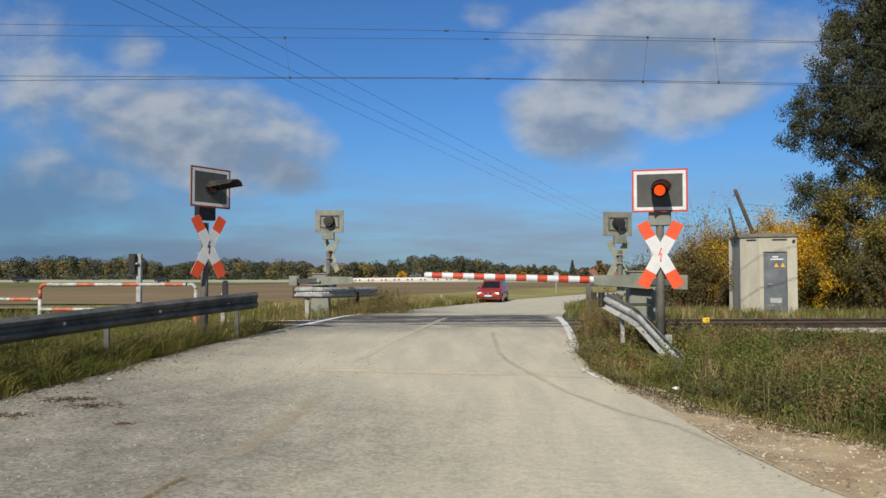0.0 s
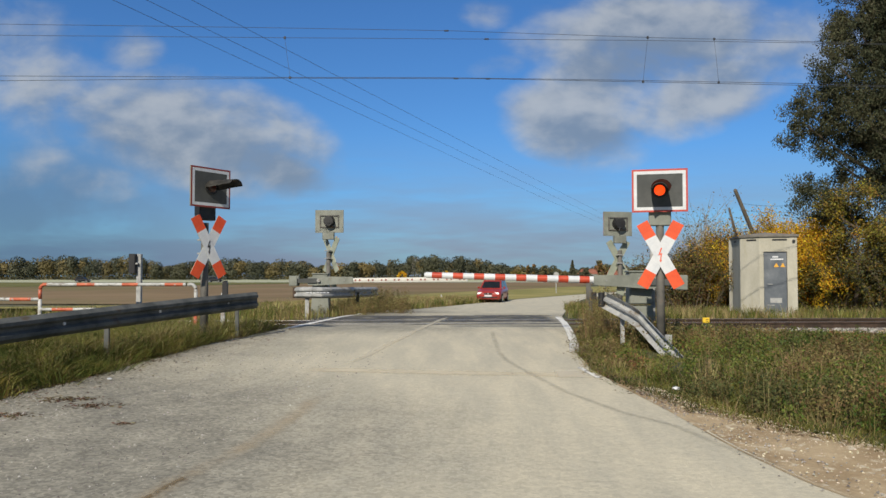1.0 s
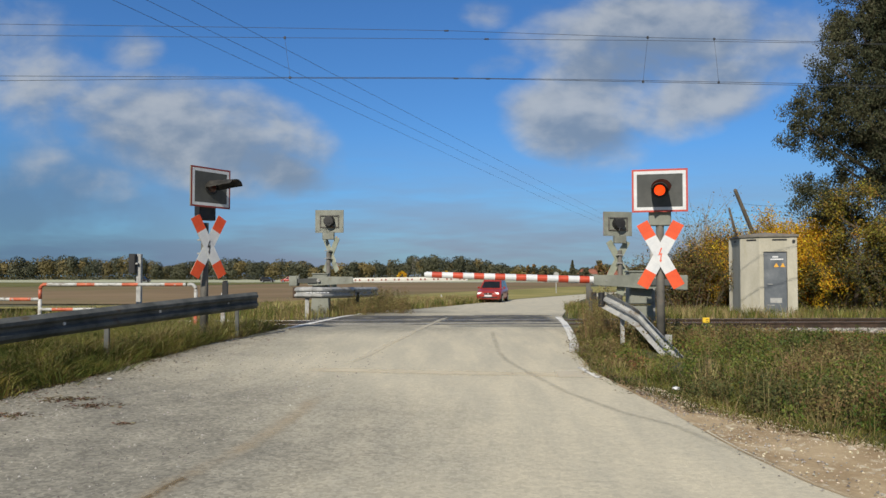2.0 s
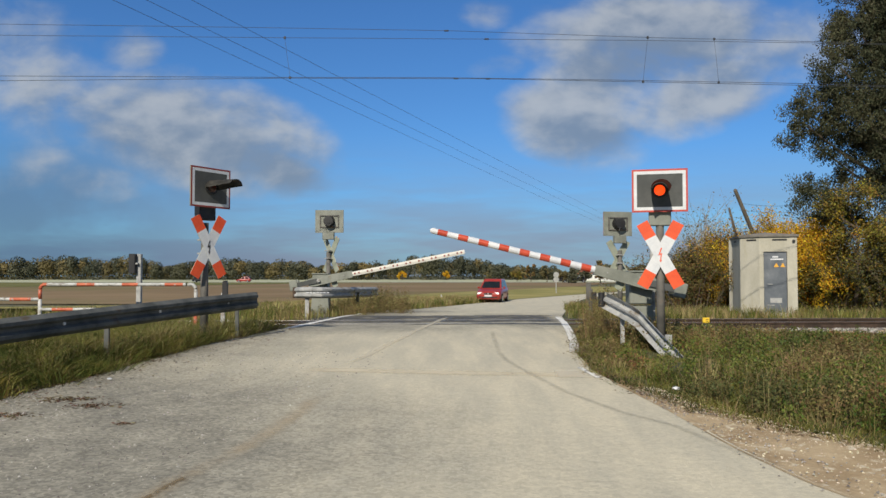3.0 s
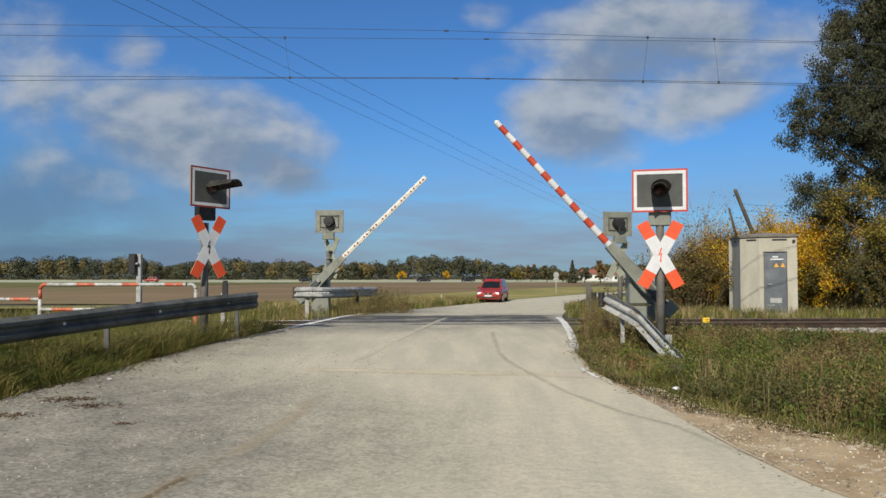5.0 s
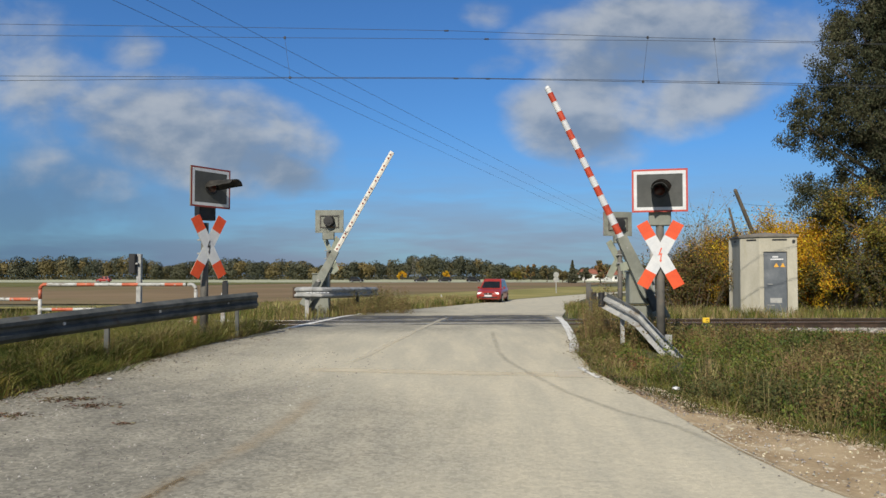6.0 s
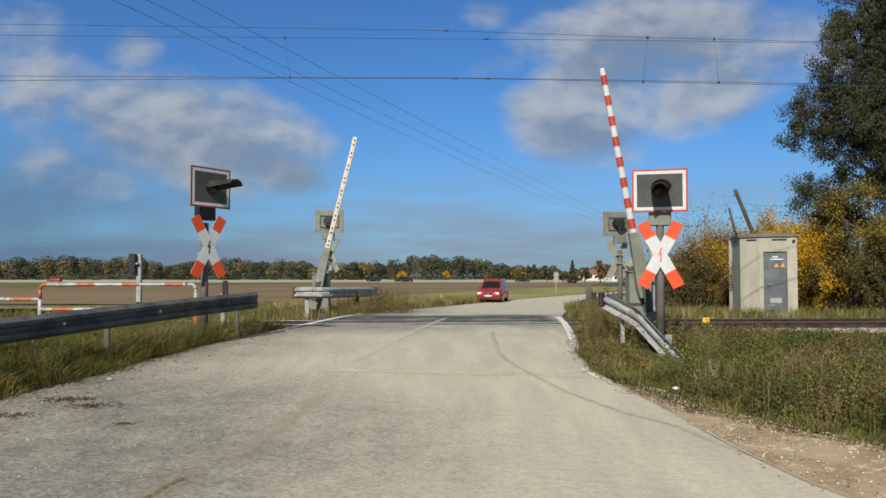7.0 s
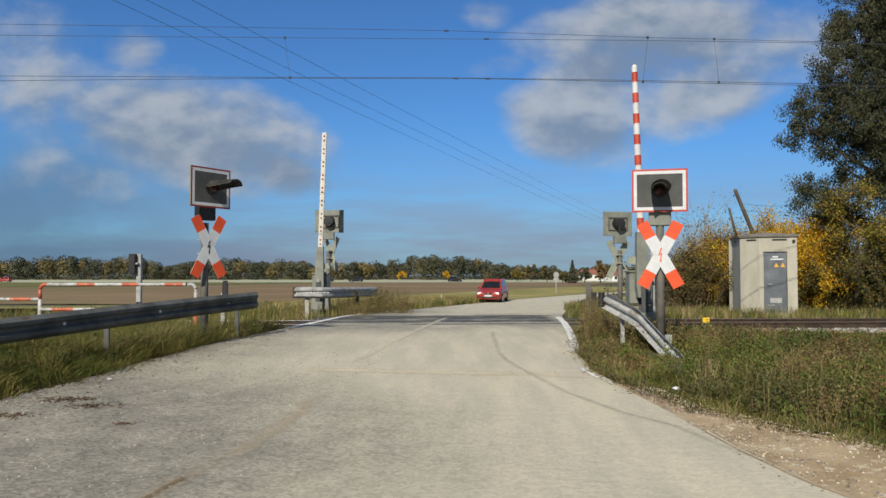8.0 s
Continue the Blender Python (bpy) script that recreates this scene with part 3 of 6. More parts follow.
def build_far_guard():
    rail = thing("curved_guard_rail", "galvanised guard rail bent round the far barrier", "guard rail")
    line = [(-4.08, 21.40, 0.64), (-3.86, 21.22, 0.645), (-3.60, 21.12, 0.645), (-3.36, 21.18, 0.64), (-3.16, 21.45, 0.635), (-3.02, 21.9, 0.63), (-2.88, 22.5, 0.62), (-2.70, 23.3, 0.61), (-2.48, 24.4, 0.595), (-2.24, 25.7, 0.58)]
    part("beam", wave_beam(line, 1), galvanised, rail)
    for i in (1, 7):
        x, y, z = line[i]
        part("post", box((0.11, 0.055, z + 0.4), (x + 0.1, y + 0.06, z / 2 - 0.2), 0.006), galvanised if i == 1 else shaded_steel, rail)
    for i in range(7):
        part("slot", box((0.075, 0.012, 0.03), (-3.72 + 0.092 * i, 21.105 + 0.0045 * i * i * 0.4, 0.642), 0.004), white_paint, rail, "bright slot in the beam")
    part("end_cap", box((0.10, 0.08, 0.3), (-4.14, 21.44, 0.64), 0.01), rust, rail, "rusty end piece")


build_left_guard()
build_right_guard()
build_far_guard()


# ---- crossing signs ----
def saltire(parent, m, back_mat, tip_mat, front_mat, flash_mat):
    """Two crossed boards with red ends and a small flash; its middle at the origin of m, facing -y."""
    half, wide = 0.60, 0.098
    lean = radians(29)
    for s in (-1, 1):
        turn = m @ Matrix.Translation((0, 0.004 * s, 0)) @ Matrix.Rotation(s * lean, 4, "Y")
        board = part("board", box((2 * wide, 0.012, 2 * half), (0, 0, 0), 0.002), back_mat, parent, "pale back of the crossed board", at=turn)
        part("white_face", prism([(-wide, -0.32), (wide, -0.32), (wide, 0.32), (-wide, 0.32)], 0.003, m=Matrix.Translation((0, -0.0095 - 0.0, 0))), front_mat, board, "white enamel face")
        for e in (-1, 1):
            z0, z1 = sorted((e * 0.32, e * half))
            part("red_end", prism([(-wide, z0), (wide, z0), (wide, z1), (-wide, z1)], 0.003, m=Matrix.Translation((0, -0.0095, 0))), tip_mat, board, "red end of the board")
    flash = [(0.010, 0.115), (-0.034, -0.012), (0.004, 0.002), (-0.006, -0.095), (-0.02, -0.085), (0.008, -0.135), (0.022, -0.08), (0.008, -0.09), (0.03, 0.03), (-0.006, 0.016), (0.028, 0.11)]
    part("flash", prism(flash, 0.003, m=m @ Matrix.Translation((0, -0.018, 0))), flash_mat, parent, "small lightning sign")


def signal_panel(parent, m, rim, lit=False):
    """A framed plate with one lamp under a long hood; its middle at the origin of m, facing -y."""
    w, h = 0.445, 0.355
    plate = part("panel", box((2 * w, 0.03, 2 * h), (0, 0.0, 0), 0.004), grey_paint, parent, "painted plate behind the lamp", at=m)
    def ring(a, b, c, d, y):
        bm = bmesh.new()
        for x0, x1, z0, z1 in ((-a, a, d, b), (-a, a, -b, -d), (-a, -c, -d, d), (c, a, -d, d)):
            prism([(x0, z0), (x1, z0), (x1, z1), (x0, z1)], 0.004, bm, Matrix.Translation((0, y, 0)))
        return bm
    part("red_rim", ring(w, h, w - 0.030, h - 0.030, -0.0195), rim, plate, "red rim")
    part("white_rim", ring(w - 0.030, h - 0.030, w - 0.082, h - 0.082, -0.0192), white_paint, plate, "white rim")
    part("dark_field", prism([(-w + 0.082, -h + 0.082), (w - 0.082, -h + 0.082), (w - 0.082, h - 0.082), (-w + 0.082, h - 0.082)], 0.004,
                             m=Matrix.Translation((0, -0.019, 0))), dark_panel, plate, "dark grey field")
    hood = bmesh.new()
    rings = []
    for y, r, a0 in ((-0.02, 0.135, 100), (-0.2, 0.148, 88), (-0.42, 0.158, 74), (-0.62, 0.168, 64)):
        rings.append([(r * k * math.sin(radians(a0 * (i / 8 - 1))), y - 0.03 * math.cos(radians(a0 * (i / 8 - 1))), r * k * math.cos(radians(a0 * (i / 8 - 1))) - 0.085 * -y)
                      for k in (1.0,) for i in range(17)])
    grid = [[hood.verts.new(p) for p in r] for r in rings]
    for r1, r2 in zip(grid, grid[1:]):
        for i in range(16):
            hood.faces.new((r1[i], r1[i + 1], r2[i + 1], r2[i]))
    bmesh.ops.solidify(hood, geom=list(hood.faces), thickness=0.006)
    part("hood", hood, hood_paint, plate, "long weathered black lamp hood", at=pose(0, 0, 0, 0, 5, 2))
    part("lamp_ring", rod((0, -0.02, 0), (0, -0.05, 0), 0.125, segs=24), black, plate, "black lamp ring")
    back = part("lamp_housing", rod((0, 0.015, 0.0), (0, 0.22, 0.0), 0.18, 0.15, 20), black, plate, "black round lamp housing")
    for size, spot_at in (((0.60, 0.035, 0.03), (0, 0.03, -0.18)), ((0.60, 0.035, 0.03), (0, 0.03, 0.18)), ((0.03, 0.035, 0.33), (-0.285, 0.03, 0)), ((0.03, 0.035, 0.33), (0.285, 0.03, 0))):
        part("back_frame", box(size, spot_at), pole_paint, plate, "dark stiffening bar")
    part("cable", sweep([(0.02, 0.20, -0.06), (0.06, 0.24, -0.22), (0.03, 0.20, -0.38), (0.0, 0.10, -0.45)], circle(0.012, 6)), black, plate, "black cable loop")
    return plate


def lens(plate):
    """A round lamp insert that turns in its ring: a glowing red half and a dark half."""
    bm = bmesh.new()
    turn = Matrix.Rotation(radians(90), 4, "X")
    bmesh.ops.create_uvsphere(bm, u_segments=24, v_segments=12, radius=0.088, matrix=turn)
    bmesh.ops.delete(bm, geom=[v for v in bm.verts if v.co.y > 0.001], context="VERTS")
    for v in bm.verts:
        v.co.y *= 0.55
    insert = part("lamp_insert", box((0.10, 0.02, 0.10), (0, 0, 0), 0.01), black, plate, "turning insert of the flashing lamp", at=pose(0, -0.05, 0))
    part("lit_lens", bm, lamp_red, insert, "glowing red lamp glass", smooth=True)
    bm = bmesh.new()
    bmesh.ops.create_uvsphere(bm, u_segments=24, v_segments=12, radius=0.088, matrix=turn)
    bmesh.ops.delete(bm, geom=[v for v in bm.verts if v.co.y < -0.001], context="VERTS")
    for v in bm.verts:
        v.co.y *= 0.55
    part("dark_lens", bm, lens_off, insert, "unlit dark red lamp glass", smooth=True)
    return insert


def signal_post(name, label, at, height, panel_z, cross_z, panel_turn, cross_turn, rim, cross_mats, flasher=False, cross_shift=0.0, box_mat=None):
    post = thing(name, label, "crossing sign", at, "signals of the crossing")
    part("post", rod((0, 0, -0.25), (0, 0, height), 0.07, 0.065, 16), pole_paint, post, "weathered round steel post", smooth=True)
    part("junction_box", box((0.36, 0.16, 0.24), (0, 0, panel_z - 0.355 - 0.10), 0.012, pose(0, 0, 0, 0, 0, panel_turn)), box_mat or grey_paint, post, "box under the lamp plate")
    plate = signal_panel(post, pose(0, 0, panel_z, 0, 0, panel_turn) @ Matrix.Translation((0, -0.13, 0)), rim)
    saltire(post, pose(0, 0, cross_z, 0, 0, cross_turn) @ Matrix.Translation((cross_shift, -0.11, 0)), *cross_mats)
    clamp = pose(0, 0, cross_z + 0.09, 0, 0, cross_turn)
    for dz in (-0.12, 0.12):
        part("clamp", box((0.20, 0.15, 0.03), (0, -0.02, cross_z + dz), 0.004, pose(0, 0, 0, 0, 0, cross_turn)), galvanised, post)
    insert = lens(plate)
    if not flasher:
        insert.matrix_basis = pose(0, -0.05, 0, 0, 0, 180)
    return post, insert


front_mats = (pale_back, red_paint, white_paint, red_paint)
dull_red = material("dull_red_enamel", rgb(0.30, 0.035, 0.02), rgb(0.38, 0.05, 0.025), 3, 0.45)
# reflector red; on the left signal's rim its darkness stands in for shade
maroon = material("reflector_and_shaded_rim_red", rgb(0.20, 0.03, 0.02), rgb(0.27, 0.045, 0.03), 3, 0.5)
D = 12.6 / 1358
near_right, blinker = signal_post("crossing_signal", "crossing signal with red-rimmed lamp plate above a red-white cross",
                                  pose(389 * D, 12.75, -0.1), 2.15, EYE + 152 * D + 0.1, EYE + 38 * D + 0.1, -15, -14, rim_red, front_mats, True)
D = 13.6 / 1358
# black box and flash carry the shade on this turned signal in their colour
near_left, _ = signal_post("crossing_signal", "crossing signal turned aside with hooded lamp and red-white cross",
                           pose(-425 * D, 13.7, -0.15), 2.2, EYE + 157 * D + 0.15, EYE + 52 * D + 0.15, 58, 53, maroon, (pale_back, red_paint, white_paint, black), box_mat=black)
D = 23.9 / 1358
far_left, _ = signal_post("crossing_signal", "grey back of a crossing signal with pale crossed boards",
                          pose(-202 * D, 23.8, -0.05), 1.9, EYE + 97 * D + 0.05, EYE + 38 * D + 0.05, 177, 140, red_paint, front_mats)
D = 22.3 / 1358
far_right, _ = signal_post("crossing_signal", "pale olive back of a crossing signal beside the road",
                           pose(313 * D, 22.3, -0.05), 1.9, EYE + 93 * D + 0.05, EYE + 30 * D + 0.05, 192, 192, red_paint, front_mats)


# ---- barriers ----
boom_red = material("weathered_boom_red", rgb(0.42, 0.050, 0.022), rgb(0.54, 0.075, 0.032), 3, 0.45, stain=rgb(0.36, 0.10, 0.06), stain_at=(0.60, 0.75), stain_scale=6)
cream = material("cream_white_enamel", rgb(0.56, 0.54, 0.47), rgb(0.66, 0.64, 0.57), 3, 0.45)


def barrier(name, label, at, mirrored):
    """A half barrier; its arm turns about the y axis at the origin and reaches to -x (or +x if mirrored)."""
    s = 1 if mirrored else -1
    drive = thing(name, label, "barrier", at, "half barriers of the crossing")
    arm = part("arm_box", prism([(s * 1.00, -0.095), (s * 1.00, 0.10), (s * -0.10, 0.125), (s * -0.32, 0.10), (s * -0.32, -0.12), (s * -0.10, -0.145)], 0.18,
                                m=Matrix.Translation((0, -0.09, 0))), grey_paint, drive, "grey steel box that carries the boom")
    length = 4.36
    if mirrored:
        part("boom", sweep([(0.97, 0, 0), (length, 0, 0)], [(-0.045, -0.065), (0.045, -0.065), (0.055, 0), (0.045, 0.065), (-0.045, 0.065), (-0.055, 0)]), cream, arm, "cream-white boom")
        for i in range(9):
            x = 1.08 + i * 0.385
            for dx in (0, 0.125):
                part("reflector", rod((x + dx, -0.045, 0), (x + dx, -0.062, 0), 0.027, segs=12), maroon, arm, "round red reflector")
        for z in (-0.105,):
            part("cap", box((0.05, 0.11, 0.14), (length + 0.01, 0, 0), 0.02), white_paint, arm)
    else:
        n, end = 16, 0.97
        stripe = (length - 0.97 - 0.10) / 15.5
        x = 0.97
        k = 0
        while x < length - 0.01:
            w = stripe * (0.5 if k == 0 else 1.0)
            b = min(x + w, length)
            ra, rb = 0.078 - 0.018 * (x / length), 0.078 - 0.018 * (b / length)
            part("boom_stripe", rod((-x, 0, 0), (-b, 0, 0), ra, rb, 16, caps=False), (white_paint, boom_red)[k % 2], arm, ("white stripe of the boom", "red stripe of the boom")[k % 2], smooth=True)
            part("boom_band", rod((-b - 0.005, 0, 0), (-b + 0.005, 0, 0), rb + 0.003, segs=16), white_paint, arm)
            x, k = b, k + 1
        part("cap", rod((-length, 0, 0), (-length - 0.05, 0, 0), 0.06, 0.035, 16), white_paint, arm)
    for y in (-0.115, 0.115):
        part("weight_arm", prism([(s * -0.05, -0.07), (s * -0.05, 0.07), (s * -0.82, 0.06), (s * -0.82, -0.06)], 0.03, m=Matrix.Translation((0, y - 0.015, 0))), dark_panel, arm, "dark bar that carries the weight")
    part("counterweight", box((0.24, 0.12, 0.30), (s * -0.74, 0.19, 0.0), 0.02), grey_paint, arm, "painted counterweight")
    part("counterweight", box((0.24, 0.05, 0.30), (s * -0.74, -0.155, 0.0), 0.015), grey_paint, arm, "painted counterweight plate")
    part("cover_plate", prism([(s * 0.34, -0.12), (s * 0.50, -0.08), (s * 0.52, -0.25), (s * 0.38, -0.30)], 0.02, m=Matrix.Translation((0, 0.02, 0))), pale_back, arm, "small pale plate under the arm")
    for x, z in ((0.1, 0.06), (0.1, -0.06), (-0.2, 0.06), (-0.2, -0.06), (0.75, 0.0)):
        part("bolt", rod((s * x, -0.09, z), (s * x, -0.105, z), 0.014, segs=6), galvanised, arm)
    part("axle", rod((0, -0.16, 0), (0, 0.5, 0), 0.05, segs=14), galvanised, drive, "steel axle")
    part("drive_housing", box((0.46, 0.40, 0.66), (0, 0.32, -0.14), 0.03), grey_paint, drive, "grey-green drive housing")
    part("pedestal", prism([(-0.30, -1.35), (0.30, -1.35), (0.24, -0.50), (-0.24, -0.50)], 0.34, m=Matrix.Translation((0, 0.16, 0))), grey_paint, drive, "tapered pedestal")
    if not mirrored:
        part("pipe", rod((0.34 * -s, 0.5, -0.9), (0.34 * -s, 0.5, 0.68), 0.05, segs=10), galvanised, drive, "thin upright cable pipe")
    part("lid", box((0.50, 0.44, 0.04), (0, 0.32, 0.20), 0.012), grey_paint, drive)
    return drive, arm


D = 15.5 / 1358
near_barrier, near_arm = barrier("half_barrier", "half barrier with a red-white striped boom on grey drive", pose(353 * D, 15.5, EYE - 9.5 * D), False)
D = 22.7 / 1358
far_barrier, far_arm = barrier("half_barrier", "half barrier with a white boom and round red reflectors", pose(-219 * D, 22.7, EYE - 8 * D), True)


def build_rest_post():
    rest = thing("boom_rest", "short rusty post on which the lowered boom rests", "post")
    D = 15.5 / 1358
    x = (1045 - 784) * D
    part("post", box((0.07, 0.07, 1.1), (x, 15.5, 0.29), 0.006), pole_paint, rest)
    part("fork", box((0.10, 0.10, 0.16), (x + 0.06, 15.5, 0.70), 0.01), black, rest, "dark rubber fork")
    part("plate", box((0.10, 0.02, 0.32), (x - 0.05, 15.46, 0.80), 0.004), pole_paint, rest)


build_rest_post()


# ---- road markings ----
def ribbon(name, points, wide, mat, label, category, lift=0.008):
    """A flat painted line through points on the road."""
    line = []
    for (x0, y0), (x1, y1) in zip(points, points[1:]):
        n = max(2, int(math.hypot(x1 - x0, y1 - y0) / 0.4))
        line += [(x0 + (x1 - x0) * i / n, y0 + (y1 - y0) * i / n) for i in range(n)]
    line.append(points[-1])
    verts, faces = [], []
    for i, (x, y) in enumerate(line):
        (ax, ay), (bx, by) = line[max(i - 1, 0)], line[min(i + 1, len(line) - 1)]
        s = wide / 2 / math.hypot(bx - ax, by - ay)
        dx, dy = (by - ay) * s, -(bx - ax) * s
        verts += [(x - dx, y - dy, road_z(y - dy) + lift), (x + dx, y + dy, road_z(y + dy) + lift)]
        if i:
            faces.append((2 * i - 2, 2 * i - 1, 2 * i + 1, 2 * i))
    ob = raw(name, verts, faces, mat)
    film_map(ob.data, [(2 * (i % 2) - 1, max(-1, min(1, 2 * (i // 2) / (len(line) - 1) - 1)) * 0.97) for i in range(len(verts))])
    return tagged(ob, label, category, "", "structure")


road_paint = worn("dusty_road_paint", rgb(0.62, 0.61, 0.56), rgb(0.78, 0.77, 0.72), 1.0, 0.25, 5.0, (0.24, 0.46))
faint_paint = worn("nearly_worn_paint", rgb(0.62, 0.565, 0.43), rgb(0.74, 0.68, 0.53), 0.52, 0.7, 2.5, (0.10, 0.55))
gone_paint = worn("worn_away_paint", rgb(0.62, 0.55, 0.40), rgb(0.72, 0.64, 0.47), 0.75, 0.7, 1.5, (0.15, 0.60))
dark_film = worn("thin_dark_line", rgb(0.15, 0.145, 0.13), rgb(0.26, 0.25, 0.21), 0.21, 0.9, 3.0, (0.10, 0.60))
crack = worn("crack_filled_with_earth", rgb(0.13, 0.095, 0.055), rgb(0.25, 0.19, 0.11), 0.9, 1.0, 14.0, (0.36, 0.52), 0.95)
dragged_earth = worn("dragged_brown_earth", rgb(0.42, 0.335, 0.215), rgb(0.54, 0.44, 0.30), 0.42, 1.0, 2.5, (0.25, 0.65), 0.95)
pale_slab = worn("pale_patched_asphalt", rgb(0.66, 0.60, 0.47), rgb(0.75, 0.69, 0.55), 0.5, 0.2, 2.0, (0.05, 0.40))
ribbon("centre_line", [(-1.42, 10.6), (-1.16, 11.6), (-1.02, 12.4), (-0.72, 14.2), (-0.45, 16.2), (-0.05, 19.3), (0.15, 20.6)], 0.20, faint_paint, "worn dusty white centre line", "road marking")
ribbon("edge_line", [(2.02, 11.9), (2.25, 13.2), (2.55, 15.6), (2.86, 18.2), (3.12, 21.2)], 0.17, road_paint, "broken white edge line on the asphalt", "road marking")
ribbon("edge_line", [(-3.36, 15.5), (-3.07, 17.8), (-2.76, 20.6), (-2.45, 22.0), (-2.02, 24.4), (-1.6, 26.2)], 0.17, road_paint, "worn white edge line on the asphalt", "road marking")
ribbon("edge_line", [(1.98, 9.75), (1.93, 10.15), (1.86, 10.6)], 0.08, road_paint, "crumbled remnant of the white edge line", "road marking")
ribbon("stop_line", [(-1.9, 10.42), (-0.9, 10.3), (0.3, 10.15), (1.95, 10.0)], 0.42, gone_paint, "almost worn away stop line on the road", "road marking", 0.004)
ribbon("road_patch", [(1.46, 10.08), (1.98, 10.04)], 0.55, pale_slab, "pale patch of newer asphalt", "road patch", 0.005)
# a thin curved dark line with soft edges
DARK_CURVE = [(0.98, 15.6), (0.94, 14.4), (0.87, 12.0), (0.93, 11.1), (1.05, 10.5), (1.42, 8.94), (1.84, 7.95), (2.22, 7.4), (2.46, 6.6), (2.75, 5.9)]
ribbon("dark_line", DARK_CURVE, 0.13, dark_film, "thin curved dark line across the road", "road seam", 0.006)
ribbon("dark_line", [(-2.12, 5.05), (-2.05, 5.36), (-1.99, 5.65), (-1.93, 5.85)], 0.085, crack, "short dark crack in the road", "road seam", 0.007)
ribbon("earth_streak", [(-2.12, 5.0), (-1.96, 5.8), (-1.78, 6.35), (-1.61, 7.1), (-1.48, 7.9), (-1.40, 8.8)], 0.30, dragged_earth, "brown earth dragged along the asphalt", "road dirt", 0.005)
strip("gravel_shoulder", lambda y: lerp(RIGHT, y) - 0.05, lambda y: lerp([(0, 7.4), (4, 5.6), (5.5, 4.5), (6.46, 3.85), (7.2, 3.35), (8.4, 2.6), (9.6, 2.2)], y), steps((0, 9.4, 60)), 12,
      lambda x, y: max(road_z(y) - 0.012, ground_z(x, y) + 0.015) if x - lerp(RIGHT, y) > 0.02 else road_z(y), gravel_mat, "pale brown gravel shoulder of the road", "gravel", 0.004)


def build_litter():
    """Loose pale stones on the road's edges."""
    rng = random.Random(9)
    verts, faces = [], []
    for k in range(1500):
        y = rng.uniform(4.5, 14)
        if k % 3 == 0:
            x = lerp(LEFT, y) + abs(rng.gauss(0, 0.5))
        elif y < 9:
            x = lerp(RIGHT, y) + rng.uniform(-0.2, 1.0) * max((9.4 - y) / 4, 0.05)
        else:
            x = lerp(RIGHT, y) - abs(rng.gauss(0, 0.07))
            continue
        s = rng.choice((0.006, 0.008, 0.010, 0.014))
        z = road_z(y) + 0.004
        base = len(verts)
        for dx, dy, dz in ((1, 0, 0), (0, 1, 0), (-1, 0, 0), (0, -1, 0), (0, 0, 1)):
            verts.append((x + dx * s * rng.uniform(0.7, 1.3), y + dy * s * rng.uniform(0.7, 1.3), z + dz * s * 0.8))
        faces += [(base + i, base + (i + 1) % 4, base + 4) for i in range(4)]
    for k in range(3600):
        y = 4.6 + 7.5 * rng.random() ** 1.3
        x = lerp(LEFT, y) + rng.random() ** 1.4 * 3.4
        s = rng.choice((0.004, 0.005, 0.006, 0.008, 0.012))
        z = road_z(y)
        base = len(verts)
        for dx, dy, dz in ((1, 0, 0), (0, 1, 0), (-1, 0, 0), (0, -1, 0), (0, 0, 1)):
            verts.append((x + dx * s * rng.uniform(0.7, 1.3), y + dy * s * rng.uniform(0.7, 1.3), z + dz * s))
        faces += [(base + i, base + (i + 1) % 4, base + 4) for i in range(4)]
    tagged(raw("loose_stones", verts, faces, stone), "small loose pale stones along the road edge", "stones", "", "stuff")
    rng = random.Random(21)
    verts, faces = [], []
    for k in range(3200):
        y = 4.3 + 5.0 * rng.random() ** 1.3
        a, b = lerp(RIGHT, y), lerp(GRASS_EDGE, y) + 0.25
        share = rng.random()
        x = a + (b - a) * (share if rng.random() < 0.5 else 1 - 0.45 * share ** 1.5)
        s = rng.choice((0.004, 0.005, 0.006, 0.007, 0.009, 0.013))
        base, spin, low = len(verts), rng.uniform(0, 1.5), max(road_z(y) - 0.008, ground_z(x, y) + 0.018)
        for i in range(5):
            r = s * rng.uniform(0.7, 1.25)
            verts.append((x + r * math.cos(spin + i * 1.2566), y + r * math.sin(spin + i * 1.2566), low))
        verts.append((x + s * rng.uniform(-0.3, 0.3), y, low + s * rng.uniform(0.5, 0.9)))
        faces += [(base + i, base + (i + 1) % 5, base + 5) for i in range(5)]
    tagged(raw("pebbles", verts, faces, white_pebble), "pale limestone pebbles on the gravel shoulder", "stones", "", "stuff")
    rng = random.Random(3)
    for x, y, s in ((2.72, 9.02, 0.045), (-4.15, 9.6, 0.03)):
        bm = bmesh.new()
        bmesh.ops.create_icosphere(bm, subdivisions=1, radius=s)
        for v in bm.verts:
            v.co = Vector((v.co.x * rng.uniform(0.8, 1.3), v.co.y, v.co.z * 0.5))
        tagged(part("white_stone", bm, white_paint, at=pose(x, y, ground_z(x, y) + 0.06)), "small white stone lying in the grass", "stone")


build_litter()


# ---- beside the road ----
fence_red = material("faded_orange_red_paint", rgb(0.42, 0.085, 0.035), rgb(0.58, 0.15, 0.07), 7, 0.6, stain=rgb(0.36, 0.33, 0.29), stain_at=(0.56, 0.66), stain_scale=11)
